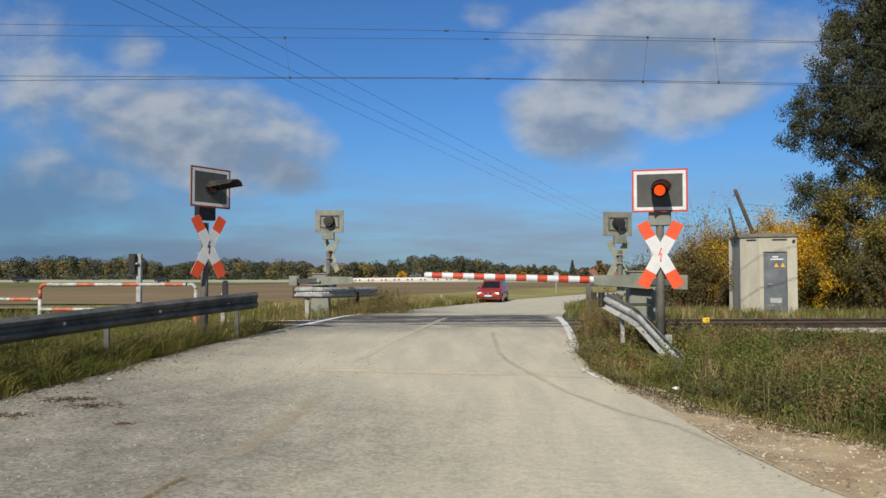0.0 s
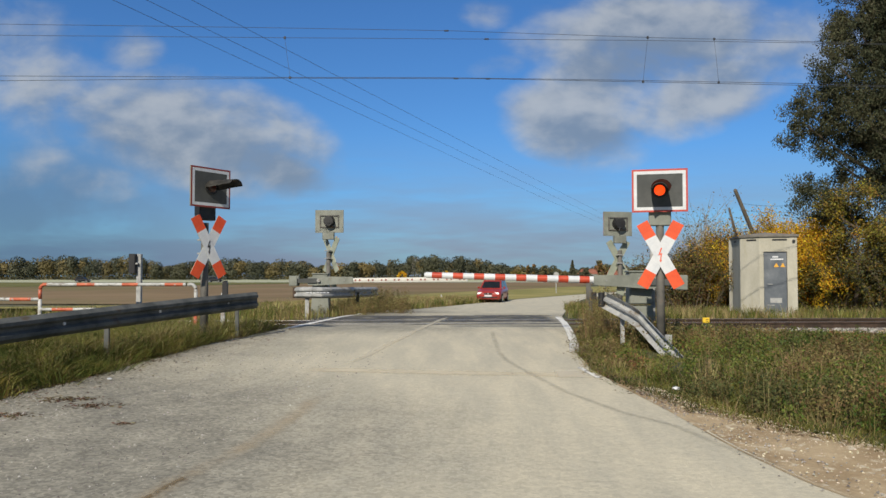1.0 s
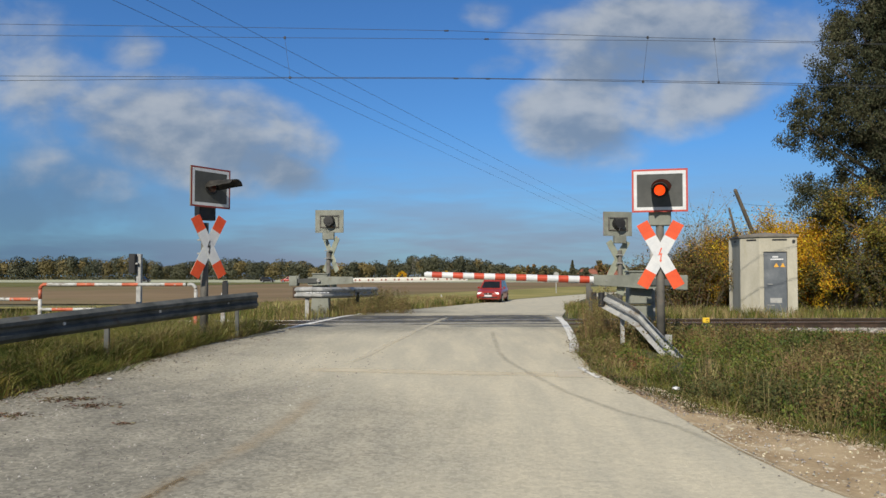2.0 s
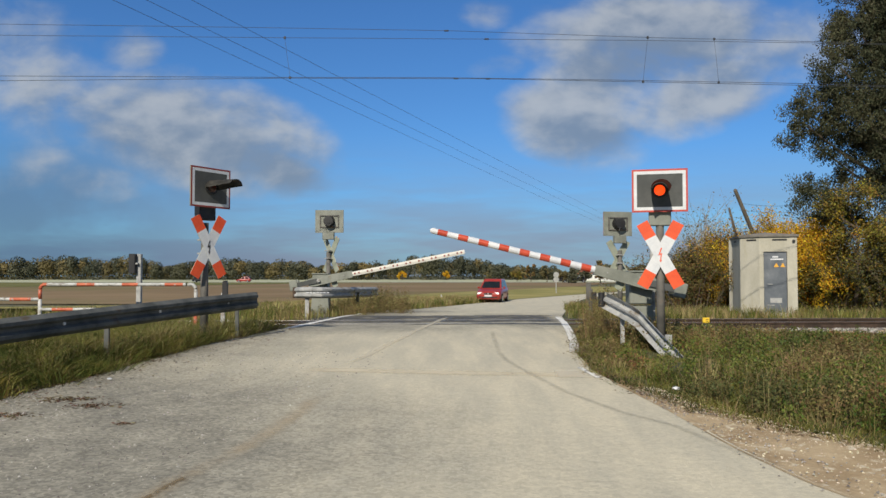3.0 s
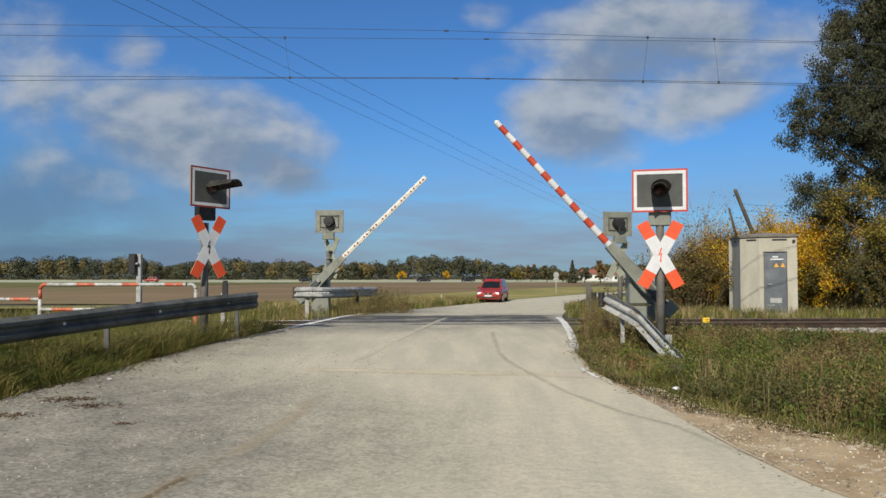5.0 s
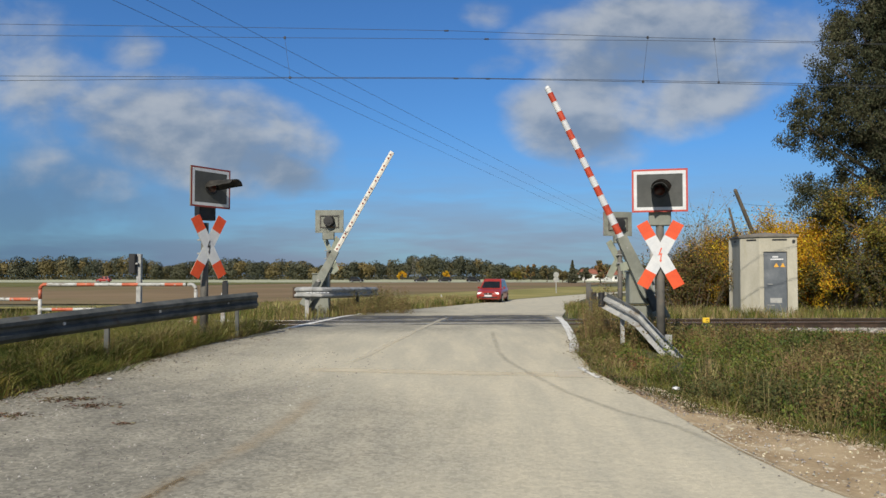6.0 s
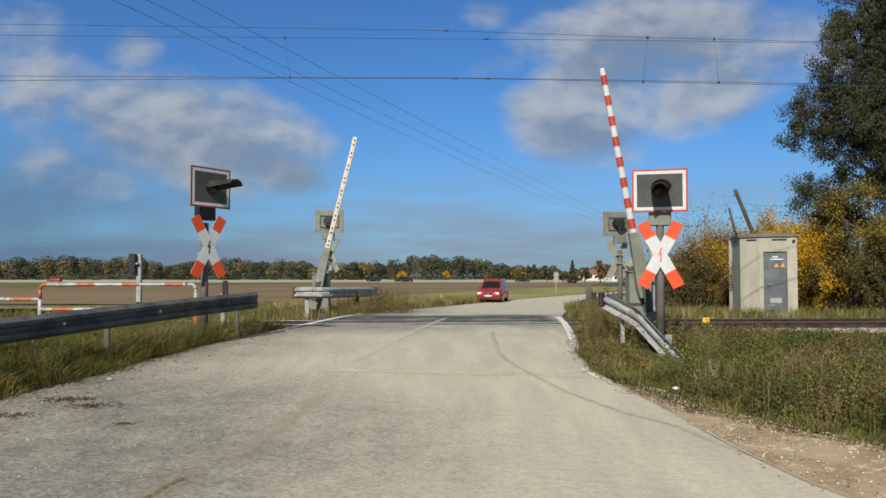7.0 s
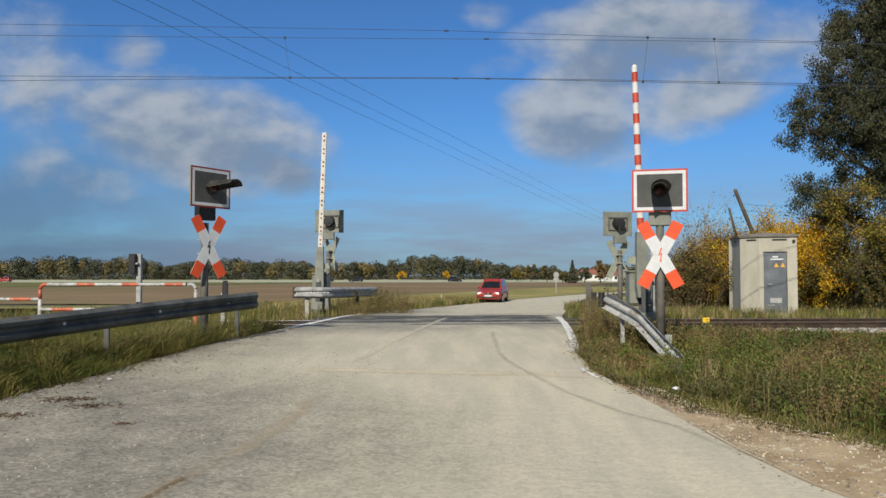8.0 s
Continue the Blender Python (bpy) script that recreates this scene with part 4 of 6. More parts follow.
fence_white = material("chalky_dirty_white_paint", rgb(0.36, 0.37, 0.35), rgb(0.56, 0.56, 0.53), 7, 0.65, stain=rgb(0.22, 0.20, 0.17), stain_at=(0.50, 0.64), stain_scale=10)


def pipe_fence():
    fence = thing("pipe_fence", "red and white striped tubular steel fence", "fence")
    y, r = 16.0, 0.036
    k = y / 1358
    x0, x1, top, low = (72 - 784) * k, (347 - 784) * k, EYE - 15 * k, EYE - 59 * k
    tilt = 0.0
    cuts = [0, 0.08, 0.71, 1.08, 1.65, 1.98, 2.54, 2.92, 2.98]
    names = ("red", "white")
    for i, (a, b) in enumerate(zip(cuts, cuts[1:])):
        part("rail_stripe", rod((x0 + 0.06 + a, y, top), (x0 + 0.06 + b, y, top), r, segs=12, caps=False), (fence_red, fence_white)[i % 2], fence, names[i % 2] + " stripe of the top rail", smooth=True)
    for x, s, m in ((x0, 1, fence_red), (x1, -1, fence_white)):
        bend = [(x + s * 0.1 * (1 - math.cos(a)), y, top - 0.1 + 0.1 * math.sin(a)) for a in (0, 0.4, 0.8, 1.2, 1.571)] + [(x + s * 0.17, y, top)]
        part("bend", sweep(bend, circle(r, 10), up=(0, 1, 0)), m, fence, "bent corner of the tube", smooth=True)
    for x, z0, z1, m, word in ((x0, 0.62, top - 0.1, fence_red, "red"), (x0, -0.3, 0.62, fence_white, "white"), (x1, 0.35, top - 0.1, fence_white, "white"), (x1, -0.3, 0.35, fence_red, "red")):
        part("post", rod((x, y, z0), (x, y, z1), r, segs=12), m, fence, word + " piece of the post", smooth=True)
    for i, (a, b) in enumerate(((0, 0.26), (0.26, 0.70), (0.70, 1.25), (1.25, 1.6), (1.6, 2.1), (2.1, 2.5), (2.5, x1 - x0))):
        part("rail_stripe", rod((x0 + a, y, low), (x0 + b, y, low), r, segs=12, caps=False), (fence_white, fence_red)[i % 2], fence, names[1 - i % 2] + " stripe of the lower rail", smooth=True)
    z = EYE - 41 * k
    for i, (a, b) in enumerate(((0, 0.18), (0.18, 0.62), (0.62, 1.1), (1.1, 1.6), (1.6, 2.1), (2.1, 2.6))):
        part("rail_stripe", rod((x0 - a, y, z), (x0 - b, y, z), r, segs=12, caps=False), (fence_white, fence_red)[i % 2], fence, names[1 - i % 2] + " stripe of the side rail", smooth=True)
    part("post", rod((x0 - 2.6, y, -0.3), (x0 - 2.6, y, z + 0.03), r, segs=12), fence_white, fence)


def side_posts():
    k = 16.6 / 1358
    post = thing("marker_post", "grey square post with a dark plate seen edge-on", "post")
    x = (247 - 784) * k
    part("post", box((0.10, 0.10, 1.95), (x, 16.6, 0.60), 0.008), galvanised, post)
    part("plate", box((0.14, 0.30, 0.42), (x - 0.11, 16.6, EYE + 22 * k), 0.01), black, post, "black plate")
    part("bracket", box((0.06, 0.16, 0.04), (x - 0.02, 16.55, EYE + 22 * k), 0.004), galvanised, post)
    k = 15.5 / 1358
    stub = thing("stub_post", "short grey post with a black rounded cap", "post")
    x = (400 - 784) * k
    part("post", box((0.08, 0.06, 1.0), (x - 0.05, 15.5, 0.26), 0.006), galvanised, stub)
    part("cap", prism([(-0.05, -0.34), (0.05, -0.34), (0.05, -0.06), (0.03, -0.01), (-0.03, -0.01), (-0.05, -0.06)], 0.08, m=Matrix.Translation((x, 15.42, EYE - 7 * k))), black, stub, "black cap")
    k = 17.2 / 1358
    mark = thing("rail_marker", "small yellow marker block beside the rail", "marker")
    x = (1248 - 784) * k
    part("block", box((0.15, 0.08, 0.12), (x, 17.2, EYE - 78 * k), 0.012), yellow_paint, mark)
    part("stake", box((0.03, 0.03, 0.4), (x, 17.24, EYE - 78 * k - 0.2)), galvanised, mark)
    for i, z in enumerate((-0.02, 0.02)):
        part("writing_bar", box((0.05, 0.004, 0.012), (x + 0.01, 17.158, EYE - 78 * k + z)), black, mark)


def delineator(x, y):
    z = ground_z(x, y)
    post = thing("delineator", "low white roadside delineator post with a black band", "post", pose(x, y, z - 0.5))
    part("body", prism([(-0.06, 0), (0.06, 0), (0.055, 0.95), (-0.045, 1.02)], 0.07), white_paint, post)
    part("band", box((0.118, 0.075, 0.22), (0, 0.035, 0.75), 0.003, pose(0, 0, 0, 0, 8, 0)), black, post, "slanted black band")


pipe_fence()
side_posts()
delineator(-0.1, 52.0)
delineator(21.5, 80.0)


def far_sign():
    k = 82 / 1358
    x, z = (984 - 784) * k, road_z(82)
    sign = thing("road_sign", "thin road sign post with two round plates seen from behind", "road sign", pose(x, 82, z))
    part("post", rod((0, 0, 0), (0, 0, 2.15), 0.05, segs=8), galvanised, sign)
    for h in (1.95, 1.45):
        part("plate", rod((0, -0.04, h), (0, -0.06, h), 0.30, segs=16), galvanised, sign, "grey back of the round plate")


far_sign()


# ---- relay hut ----
def relay_hut():
    """A concrete kiosk of eight sides with a shallow slab roof."""
    k = 26.0 / 1358
    hut = thing("relay_hut", "weathered pale concrete relay hut with a grey steel door", "hut")
    base, top = -0.35, EYE + 69 * k
    cx, cy = (1310 - 784) / 1358 * 26.5, 26.5
    view = math.atan2(cx, cy)
    def way(a):
        """Along a wall whose normal stands a degrees right of the line of sight."""
        return Vector((math.cos(view + radians(a) * -1), -math.sin(view + radians(a) * -1), 0))
    corner = [Vector((cx, cy, 0))]
    corner.append(corner[-1] + way(-30) * 0.70)
    corner.append(corner[-1] + way(3) * 1.17)
    corner.append(corner[-1] + way(88) * 0.85)
    corner.append(corner[-1] + way(135) * 0.9)
    corner.append(corner[-1] + way(180) * 0.9)
    corner.insert(0, corner[0] - way(-80) * 1.75)
    for i, (a, b) in enumerate(zip(corner, corner[1:] + corner[:1])):
        along = (b - a).normalized()
        m = Matrix.Translation((a.x, a.y, base)) @ Matrix.Rotation(math.atan2(along.y, along.x), 4, "Z")
        w, h = (b - a).length, top - base
        if i == 2:
            d0, d1, dz = 0.13, 0.86, EYE + 43 * k - base
            bm = bmesh.new()
            for x0, x1, z0, z1 in ((0, d0, 0, h), (d1, w, 0, h), (d0, d1, dz, h), (d0, d1, 0, 0.22)):
                prism([(x0, z0), (x1, z0), (x1, z1), (x0, z1)], 0.12, bm, m)
            part("wall", bm, concrete, hut)
            door = part("door", prism([(d0 + 0.01, 0.225), (d1 - 0.01, 0.225), (d1 - 0.01, dz - 0.01), (d0 + 0.01, dz - 0.01)], 0.04, m=m @ Matrix.Translation((0, 0.05, 0))), door_steel, hut, "grey steel door")
            def on_door(name, x, z, sx, sz, mat, word="", y=0.043, d=0.007):
                part(name, prism([(x, z), (x + sx, z), (x + sx, z + sz), (x, z + sz)], d, m=m @ Matrix.Translation((0, y, 0))), mat, door, word)
            on_door("writing_bar", d0 + 0.28, dz - 0.20, 0.18, 0.05, white_paint, "pale writing bar")
            on_door("writing_bar", d0 + 0.22, dz - 0.28, 0.40, 0.045, white_paint, "pale writing bar")
            for x in (0.32, 0.52):
                part("warning_sign", prism([(d0 + x, dz - 0.52), (d0 + x + 0.16, dz - 0.52), (d0 + x + 0.08, dz - 0.38)], 0.007, m=m @ Matrix.Translation((0, 0.043, 0))), amber_sign, door, "orange warning triangle")
            on_door("handle", d0 + 0.12, 1.16, 0.15, 0.03, galvanised, "steel handle", 0.02, 0.03)
            on_door("hinge", d0 + 0.10, 0.46, 0.24, 0.025, galvanised, "", 0.035, 0.015)
            on_door("louvre", d0 + 0.2, 0.55, 0.36, 0.16, galvanised, "pale ventilation plate", 0.045, 0.005)
        else:
            part("wall", prism([(0, 0), (w, 0), (w, h), (0, h)], 0.12, m=m), concrete, hut)
        if i in (0, 1, 2):
            part("vent", prism([(w * 0.35, h - 0.13), (w * 0.35 + min(0.45, w * 0.5), h - 0.13), (w * 0.35 + min(0.45, w * 0.5), h - 0.07), (w * 0.35, h - 0.07)], 0.02, m=m @ Matrix.Translation((0, -0.008, 0))), black, hut, "dark vent slot")
        if i == 2:
            part("lamp", box((0.09, 0.08, 0.07), (w - 0.1, -0.05, h - 0.14), 0.01), black, hut, at=m)
    mid = sum(corner, Vector()) / len(corner)
    bm = bmesh.new()
    low = [bm.verts.new(mid + (c - mid) * 1.06 + Vector((0, 0, top))) for c in corner]
    high = [bm.verts.new(mid + (c - mid) * 1.07 + Vector((0, 0, top + 0.07))) for c in corner]
    tip = bm.verts.new(mid + Vector((0, 0, top + 0.20)))
    for i in range(len(corner)):
        j = (i + 1) % len(corner)
        bm.faces.new((low[i], low[j], high[j], high[i]))
        bm.faces.new((high[i], high[j], tip))
    bm.faces.new(low[::-1])
    part("roof", bm, material("dark_roof_slab", rgb(0.13, 0.12, 0.10), rgb(0.23, 0.21, 0.18), 3, 0.9, bump=0.3), hut, "dark weathered slab roof")


relay_hut()


def leaning_poles():
    k = 30.0 / 1358
    for (x0, z0), (x1, z1), r in (((1340, 420), (1303, 337), 0.09), ((1308, 420), (1292, 370), 0.055)):
        a, b = Vector(((x0 - 784) * k, 30.2, EYE + (489 - z0) * k)), Vector(((x1 - 784) * k, 30, EYE + (489 - z1) * k))
        foot = a - (b - a) * ((a.z + 0.2) / (b.z - a.z))
        pole = thing("leaning_pole", "old grey wooden pole leaning out of the bushes", "wooden pole", group="old leaning poles")
        part("pole", rod(foot, b, r, r * 0.8, 12), wood, pole)
        part("cap", rod(b, b + (b - a).normalized() * 0.06, r * 0.85, r * 0.4, 12), wood, pole)
    fence = thing("wire_strand", "thin sagging wires between the old poles", "wire")
    for z in (360, 372):
        a, b = (1310, z), (1440, z - 2)
        part("strand", sweep([((a[0] + (b[0] - a[0]) * i / 6 - 784) * k, 30, EYE + (489 - z - 5 * math.sin(math.pi * i / 6)) * k) for i in range(7)], circle(0.006, 5)), wire_mat, fence)


leaning_poles()


# ---- wires ----
def overhead_line():
    def place(x, y):
        """A point of the line over the track, from its bearing."""
        u, w = (x - 784) / 1358, (492.5 - y) / 1358
        d = (18.62 - SKEW * 1.5) / (1 - SKEW * u)
        return Vector((u * d, d, EYE + w * d))
    wires = (("contact_wire", ((-600, 132), (0, 135.5), (500, 138), (784, 138.5), (1100, 143), (1420, 149), (2300, 172)), 0.0060),
             ("contact_wire", ((-600, 152), (0, 144), (500, 139.5), (860, 140.5), (1130, 146), (1410, 152), (2300, 170)), 0.0060),
             ("messenger_wire", ((-600, 36), (0, 42), (450, 48), (800, 54), (1150, 66), (1460, 74), (2300, 100)), 0.0052),
             ("messenger_wire", ((-600, 56), (0, 62), (500, 66.5), (860, 69), (1150, 71.5), (1450, 76), (2300, 96)), 0.0052))
    for name, points, r in wires:
        line = thing(name, "thin dark overhead wire stretched along the track", "overhead wire", group="overhead line wires")
        part("wire", sweep([place(*p) for p in points], circle(r, 6)), wire_mat, line)
    for a, b in (((501, 66.5), (511, 138.5)), ((1150, 66), (1141, 146)), ((1269, 69), (1276, 147))):
        dropper = thing("dropper", "thin vertical dropper between the overhead wires", "dropper", group="droppers")
        part("dropper_wire", rod(place(*a), place(*b), 0.0038, segs=5), wire_mat, dropper)
        for p in (a, b):
            part("clip", box((0.05, 0.03, 0.06), place(*p), 0.005), black, dropper)
    for p in ((807, 140), (864, 140.5), (862, 69), (790, 54)):
        clip = thing("wire_clip", "small dark clip on the overhead wire", "clip", group="overhead wire clips")
        part("clip", box((0.11, 0.03, 0.035), place(*p), 0.006), black, clip)
    for x0, slope in ((-16.6, 0.360), (-14.9, 0.368), (-12.6, 0.370)):
        cable = thing("power_cable", "thin dark power cable high above the fields", "power cable", group="power line cables")
        pts = []
        for d in (5, 20, 40, 60, 90, 130, 180, 250, 330):
            sag = -1.0 * math.sin(math.pi * min(max((d - 5) / 325, 0), 1))
            pts.append((x0 + slope * (d - 38.9), d, EYE + 14.2 + 0.6 * sag))
        part("cable", sweep(pts, circle(0.012, 6)), wire_mat, cable)
    # the wires end on masts outside the view
    for x in (-17.6, 22.4):
        mast = thing("overhead_mast", "grey steel mast of the overhead line", "mast")
        y = track_y(x) + 3.2
        part("mast", sweep([(x, y, -0.5), (x, y, 8.2)], [(-0.13, -0.13), (0.13, -0.13), (0.13, 0.13), (-0.13, 0.13)], up=(0, 1, 0)), galvanised, mast)
        part("bracket", rod((x, y, 7.4), (x, track_y(x), 7.1), 0.04, segs=8), galvanised, mast)
        part("bracket", rod((x, y, 6.2), (x, track_y(x), 5.75), 0.04, segs=8), galvanised, mast)
        part("steady_arm", rod((x, track_y(x), 7.4), (x, track_y(x), 5.3), 0.03, segs=8), galvanised, mast)


overhead_line()


# ---- cars ----
def car(name, label, paint, at, group=""):
    """A small hatchback that looks along -y; its origin on the ground under its middle."""
    ob = thing(name, label, "car", at, group)
    body = bmesh.new()
    rows = [(-2.00, 0.30, 0.58, 0.70), (-1.95, 0.22, 0.66, 0.78), (-1.60, 0.20, 0.80, 0.83), (-0.95, 0.20, 0.93, 0.84), (0.4, 0.20, 0.95, 0.85), (1.5, 0.22, 0.97, 0.84), (1.92, 0.26, 0.95, 0.79), (2.0, 0.34, 0.75, 0.74)]
    rings = []
    for y, z0, z1, w in rows:
        rings.append([body.verts.new(p) for p in ((-w * 0.9, y, z0), (w * 0.9, y, z0), (w, y, z0 + 0.14), (w, y, z1 - 0.16), (w * 0.92, y, z1 - 0.03), (w * 0.80, y, z1), (-w * 0.80, y, z1), (-w * 0.92, y, z1 - 0.03), (-w, y, z1 - 0.16), (-w, y, z0 + 0.14))])
    for r1, r2 in zip(rings, rings[1:]):
        for i in range(10):
            body.faces.new((r1[i], r1[(i + 1) % 10], r2[(i + 1) % 10], r2[i]))
    body.faces.new(rings[0])
    body.faces.new(rings[-1][::-1])
    part("body", body, paint, ob, smooth=True)
    cabin = bmesh.new()
    low, high = [(-0.74, -1.0), (0.74, -1.0), (0.76, 1.75), (-0.76, 1.75)], [(-0.60, -0.16), (0.60, -0.16), (0.62, 1.50), (-0.62, 1.50)]
    a = [cabin.verts.new((x, y, 0.92)) for x, y in low]
    b = [cabin.verts.new((x, y, 1.50)) for x, y in high]
    t = [cabin.verts.new((x * 0.88, y + (0.14 if y < 0 else -0.1), 1.57)) for x, y in high]
    for i in range(4):
        j = (i + 1) % 4
        cabin.faces.new((a[i], a[j], b[j], b[i]))
        cabin.faces.new((b[i], b[j], t[j], t[i]))
    cabin.faces.new(t)
    roof = part("roof", cabin, paint, ob)

    def pane(name, four, inset=0.9):
        pts = [Vector(p) for p in four]
        mid = sum(pts, Vector()) / 4
        normal = (pts[1] - pts[0]).cross(pts[3] - pts[0]).normalized()
        if normal.dot(mid - Vector((0, 0.4, 1.0))) < 0:
            normal = -normal
        bm = bmesh.new()
        outer = [bm.verts.new(mid + (p - mid) * inset + normal * 0.012) for p in pts]
        inner = [bm.verts.new(mid + (p - mid) * inset - normal * 0.004) for p in pts]
        bm.faces.new(outer)
        bm.faces.new(inner[::-1])
        for i in range(4):
            bm.faces.new((outer[i], inner[i], inner[(i + 1) % 4], outer[(i + 1) % 4]))
        part(name, bm, car_glass, roof, "dark glass")

    pane("windscreen", ((-0.74, -1.0, 0.92), (0.74, -1.0, 0.92), (0.622, -0.29, 1.42), (-0.622, -0.29, 1.42)), 0.86)
    pane("rear_window", ((-0.76, 1.75, 0.92), (0.76, 1.75, 0.92), (0.62, 1.50, 1.50), (-0.62, 1.50, 1.50)), 0.78)
    for s in (-1, 1):
        pane("side_window", ((s * 0.742, -0.85, 0.93), (s * 0.748, 0.35, 0.93), (s * 0.612, 0.35, 1.48), (s * 0.605, -0.14, 1.48)), 0.86)
        pane("side_window", ((s * 0.75, 0.42, 0.93), (s * 0.76, 1.6, 0.93), (s * 0.62, 1.45, 1.48), (s * 0.613, 0.42, 1.48)), 0.84)
        part("headlight", box((0.34, 0.12, 0.15), (s * 0.56, -1.925, 0.60), 0.03, pose(0, 0, 0, -20, 0, s * -10)), headlight_mat, ob, "clear headlamp")
        part("mirror", box((0.16, 0.10, 0.12), (s * 0.88, -0.62, 0.98), 0.03), paint, ob)
        part("tail_light", box((0.10, 0.05, 0.26), (s * 0.72, 1.97, 0.80), 0.01), dull_red, ob, "red tail lamp")
        part("fog_lamp", box((0.16, 0.04, 0.09), (s * 0.55, -1.995, 0.36), 0.01), black, ob, "dark lamp recess")
        for y in (-1.28, 1.25):
            wheel = part("wheel", rod((s * 0.64, y, 0.29), (s * 0.855, y, 0.29), 0.29, segs=20), rubber, ob, "black tyre")
            part("rim", rod((s * 0.80, y, 0.29), (s * 0.862, y, 0.29), 0.185, segs=14), chrome, wheel, "grey wheel rim")
    part("grille", box((0.56, 0.04, 0.11), (0, -1.985, 0.58), 0.01), black, ob, "dark grille")
    part("badge", rod((0, -2.0, 0.60), (0, -2.015, 0.60), 0.06, segs=12), chrome, ob)
    part("air_intake", box((0.9, 0.04, 0.10), (0, -1.985, 0.34), 0.01), black, ob)
    part("number_plate", box((0.50, 0.02, 0.11), (0, -2.01, 0.455), 0.003), white_paint, ob, "white plate with a plain bar")
    part("bumper", box((1.40, 0.10, 0.10), (0, -1.955, 0.455), 0.03), paint, ob)
    return ob


k = 52.0 / 1358
car("parked_car", "red compact car with lit headlamps waiting on the road", car_red, pose((874 - 784) * k, 53.0, road_z(52), 0, 0, -13))
FAR_LANE = {"near": 218.0, "far": 222.0}
going_a = car("moving_car", "small dark car driving along the far road", car_dark, pose(-120, 218, -0.65, 0, 0, 90), "cars on the far road")
going_b = copy_thing(going_a, pose(-80, 218, -0.65, 0, 0, 90))
coming_c = copy_thing(going_a, pose(60, 222, -0.65, 0, 0, -90))
coming_d = copy_thing(going_a, pose(70, 222, -0.65, 0, 0, -90))
coming_red = car("moving_car", "small red car driving along the far road", car_red, pose(0, 222, -0.65, 0, 0, -90), "cars on the far road")


# ---- far house ----
def far_house(px, d, wide, high, roof_high, label):
    x, z = (px - 784) / 1358 * d, road_z(d) - 0.1
    house = thing("house", label, "house", pose(x, d, z, 0, 0, 12))
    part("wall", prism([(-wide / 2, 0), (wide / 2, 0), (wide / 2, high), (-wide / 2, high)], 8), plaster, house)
    part("roof", prism([(-0.5, high - 0.1), (4.0, high + roof_high), (8.5, high - 0.1)], wide + 1.0, m=pose(wide / 2 + 0.5, 0, 0, 0, 0, 90)), roof_tile, house, "red tiled roof")
    for i in range(3):
        window = part("window", box((1.1, 0.06, 1.2), ((i - 1) * wide * 0.3, -0.02, high * 0.55), 0.02), white_paint, house, "white window frame")
        part("pane", box((0.9, 0.04, 1.0), ((i - 1) * wide * 0.3, -0.05, high * 0.55)), car_glass, window, "dark pane")
    part("chimney", box((0.6, 0.6, 1.4), (wide * 0.2, 4.0, high + roof_high), 0.03), roof_tile, house)


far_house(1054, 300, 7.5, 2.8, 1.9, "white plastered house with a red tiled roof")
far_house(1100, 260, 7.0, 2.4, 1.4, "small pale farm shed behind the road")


# ---- vegetation ----
def tri_mesh(name, verts, tris, mat, parent=None, label="", kind=""):
    """A mesh from arrays of corners and triangles."""
    mesh = bpy.data.meshes.new(name)
    mesh.vertices.add(len(verts))
    mesh.vertices.foreach_set("co", verts.astype(np.float32).ravel())
    mesh.loops.add(tris.size)
    mesh.loops.foreach_set("vertex_index", tris.astype(np.int32).ravel())
    mesh.polygons.add(len(tris))
    mesh.polygons.foreach_set("loop_start", np.arange(0, tris.size, 3, dtype=np.int32))
    mesh.update(calc_edges=True)
    return link_mesh(name, mesh, mat, parent, label, kind)


def blades(roots, heights, widths, lean, rng, out=None):
    """Bent grass blades: five corners and three triangles each."""
    n = len(roots)
    a = rng.uniform(0, 2 * math.pi, n)
    side = np.stack([np.cos(a), np.sin(a), np.zeros(n)], 1) * widths[:, None] * 0.5
    b = rng.uniform(0, 2 * math.pi, n)
    fall = np.stack([np.cos(b), np.sin(b), np.zeros(n)], 1) * (heights * rng.uniform(0.15, 1.0, n) * lean)[:, None]
    if out is not None:
        fall = fall * 0.5 + out * heights[:, None] * lean
    up = np.zeros((n, 3))
    up[:, 2] = heights
    v = np.stack([roots - side, roots + side, roots + up * 0.6 + fall * 0.4 - side * 0.7, roots + up * 0.6 + fall * 0.4 + side * 0.7, roots + up * rng.uniform(0.8, 1.0, n)[:, None] + fall], 1)
    t = np.array([[0, 1, 3], [0, 3, 2], [2, 3, 4]])[None] + (np.arange(n) * 5)[:, None, None]
    return v.reshape(-1, 3), t.reshape(-1, 3)


def leaves(centres, sizes, rng, long=1.7, droop=0.0):
    """Pointed leaves as two triangles each, turned every way."""
    n = len(centres)
    d = rng.normal(size=(n, 3))
    d[:, 2] -= droop
    d /= np.linalg.norm(d, axis=1)[:, None]
    e = np.cross(d, rng.normal(size=(n, 3)))
    e /= np.linalg.norm(e, axis=1)[:, None]
    d, e = d * (sizes * long * 0.5)[:, None], e * (sizes * 0.5)[:, None]
    v = np.stack([centres - d, centres + e, centres + d, centres - e], 1)
    t = np.array([[0, 1, 2], [0, 2, 3]])[None] + (np.arange(n) * 4)[:, None, None]
    return v.reshape(-1, 3), t.reshape(-1, 3)


def join(pieces):
    verts, tris, k = [], [], 0
    for v, t in pieces:
        verts.append(v)
        tris.append(t + k)
        k += len(v)
    return np.concatenate(verts), np.concatenate(tris)


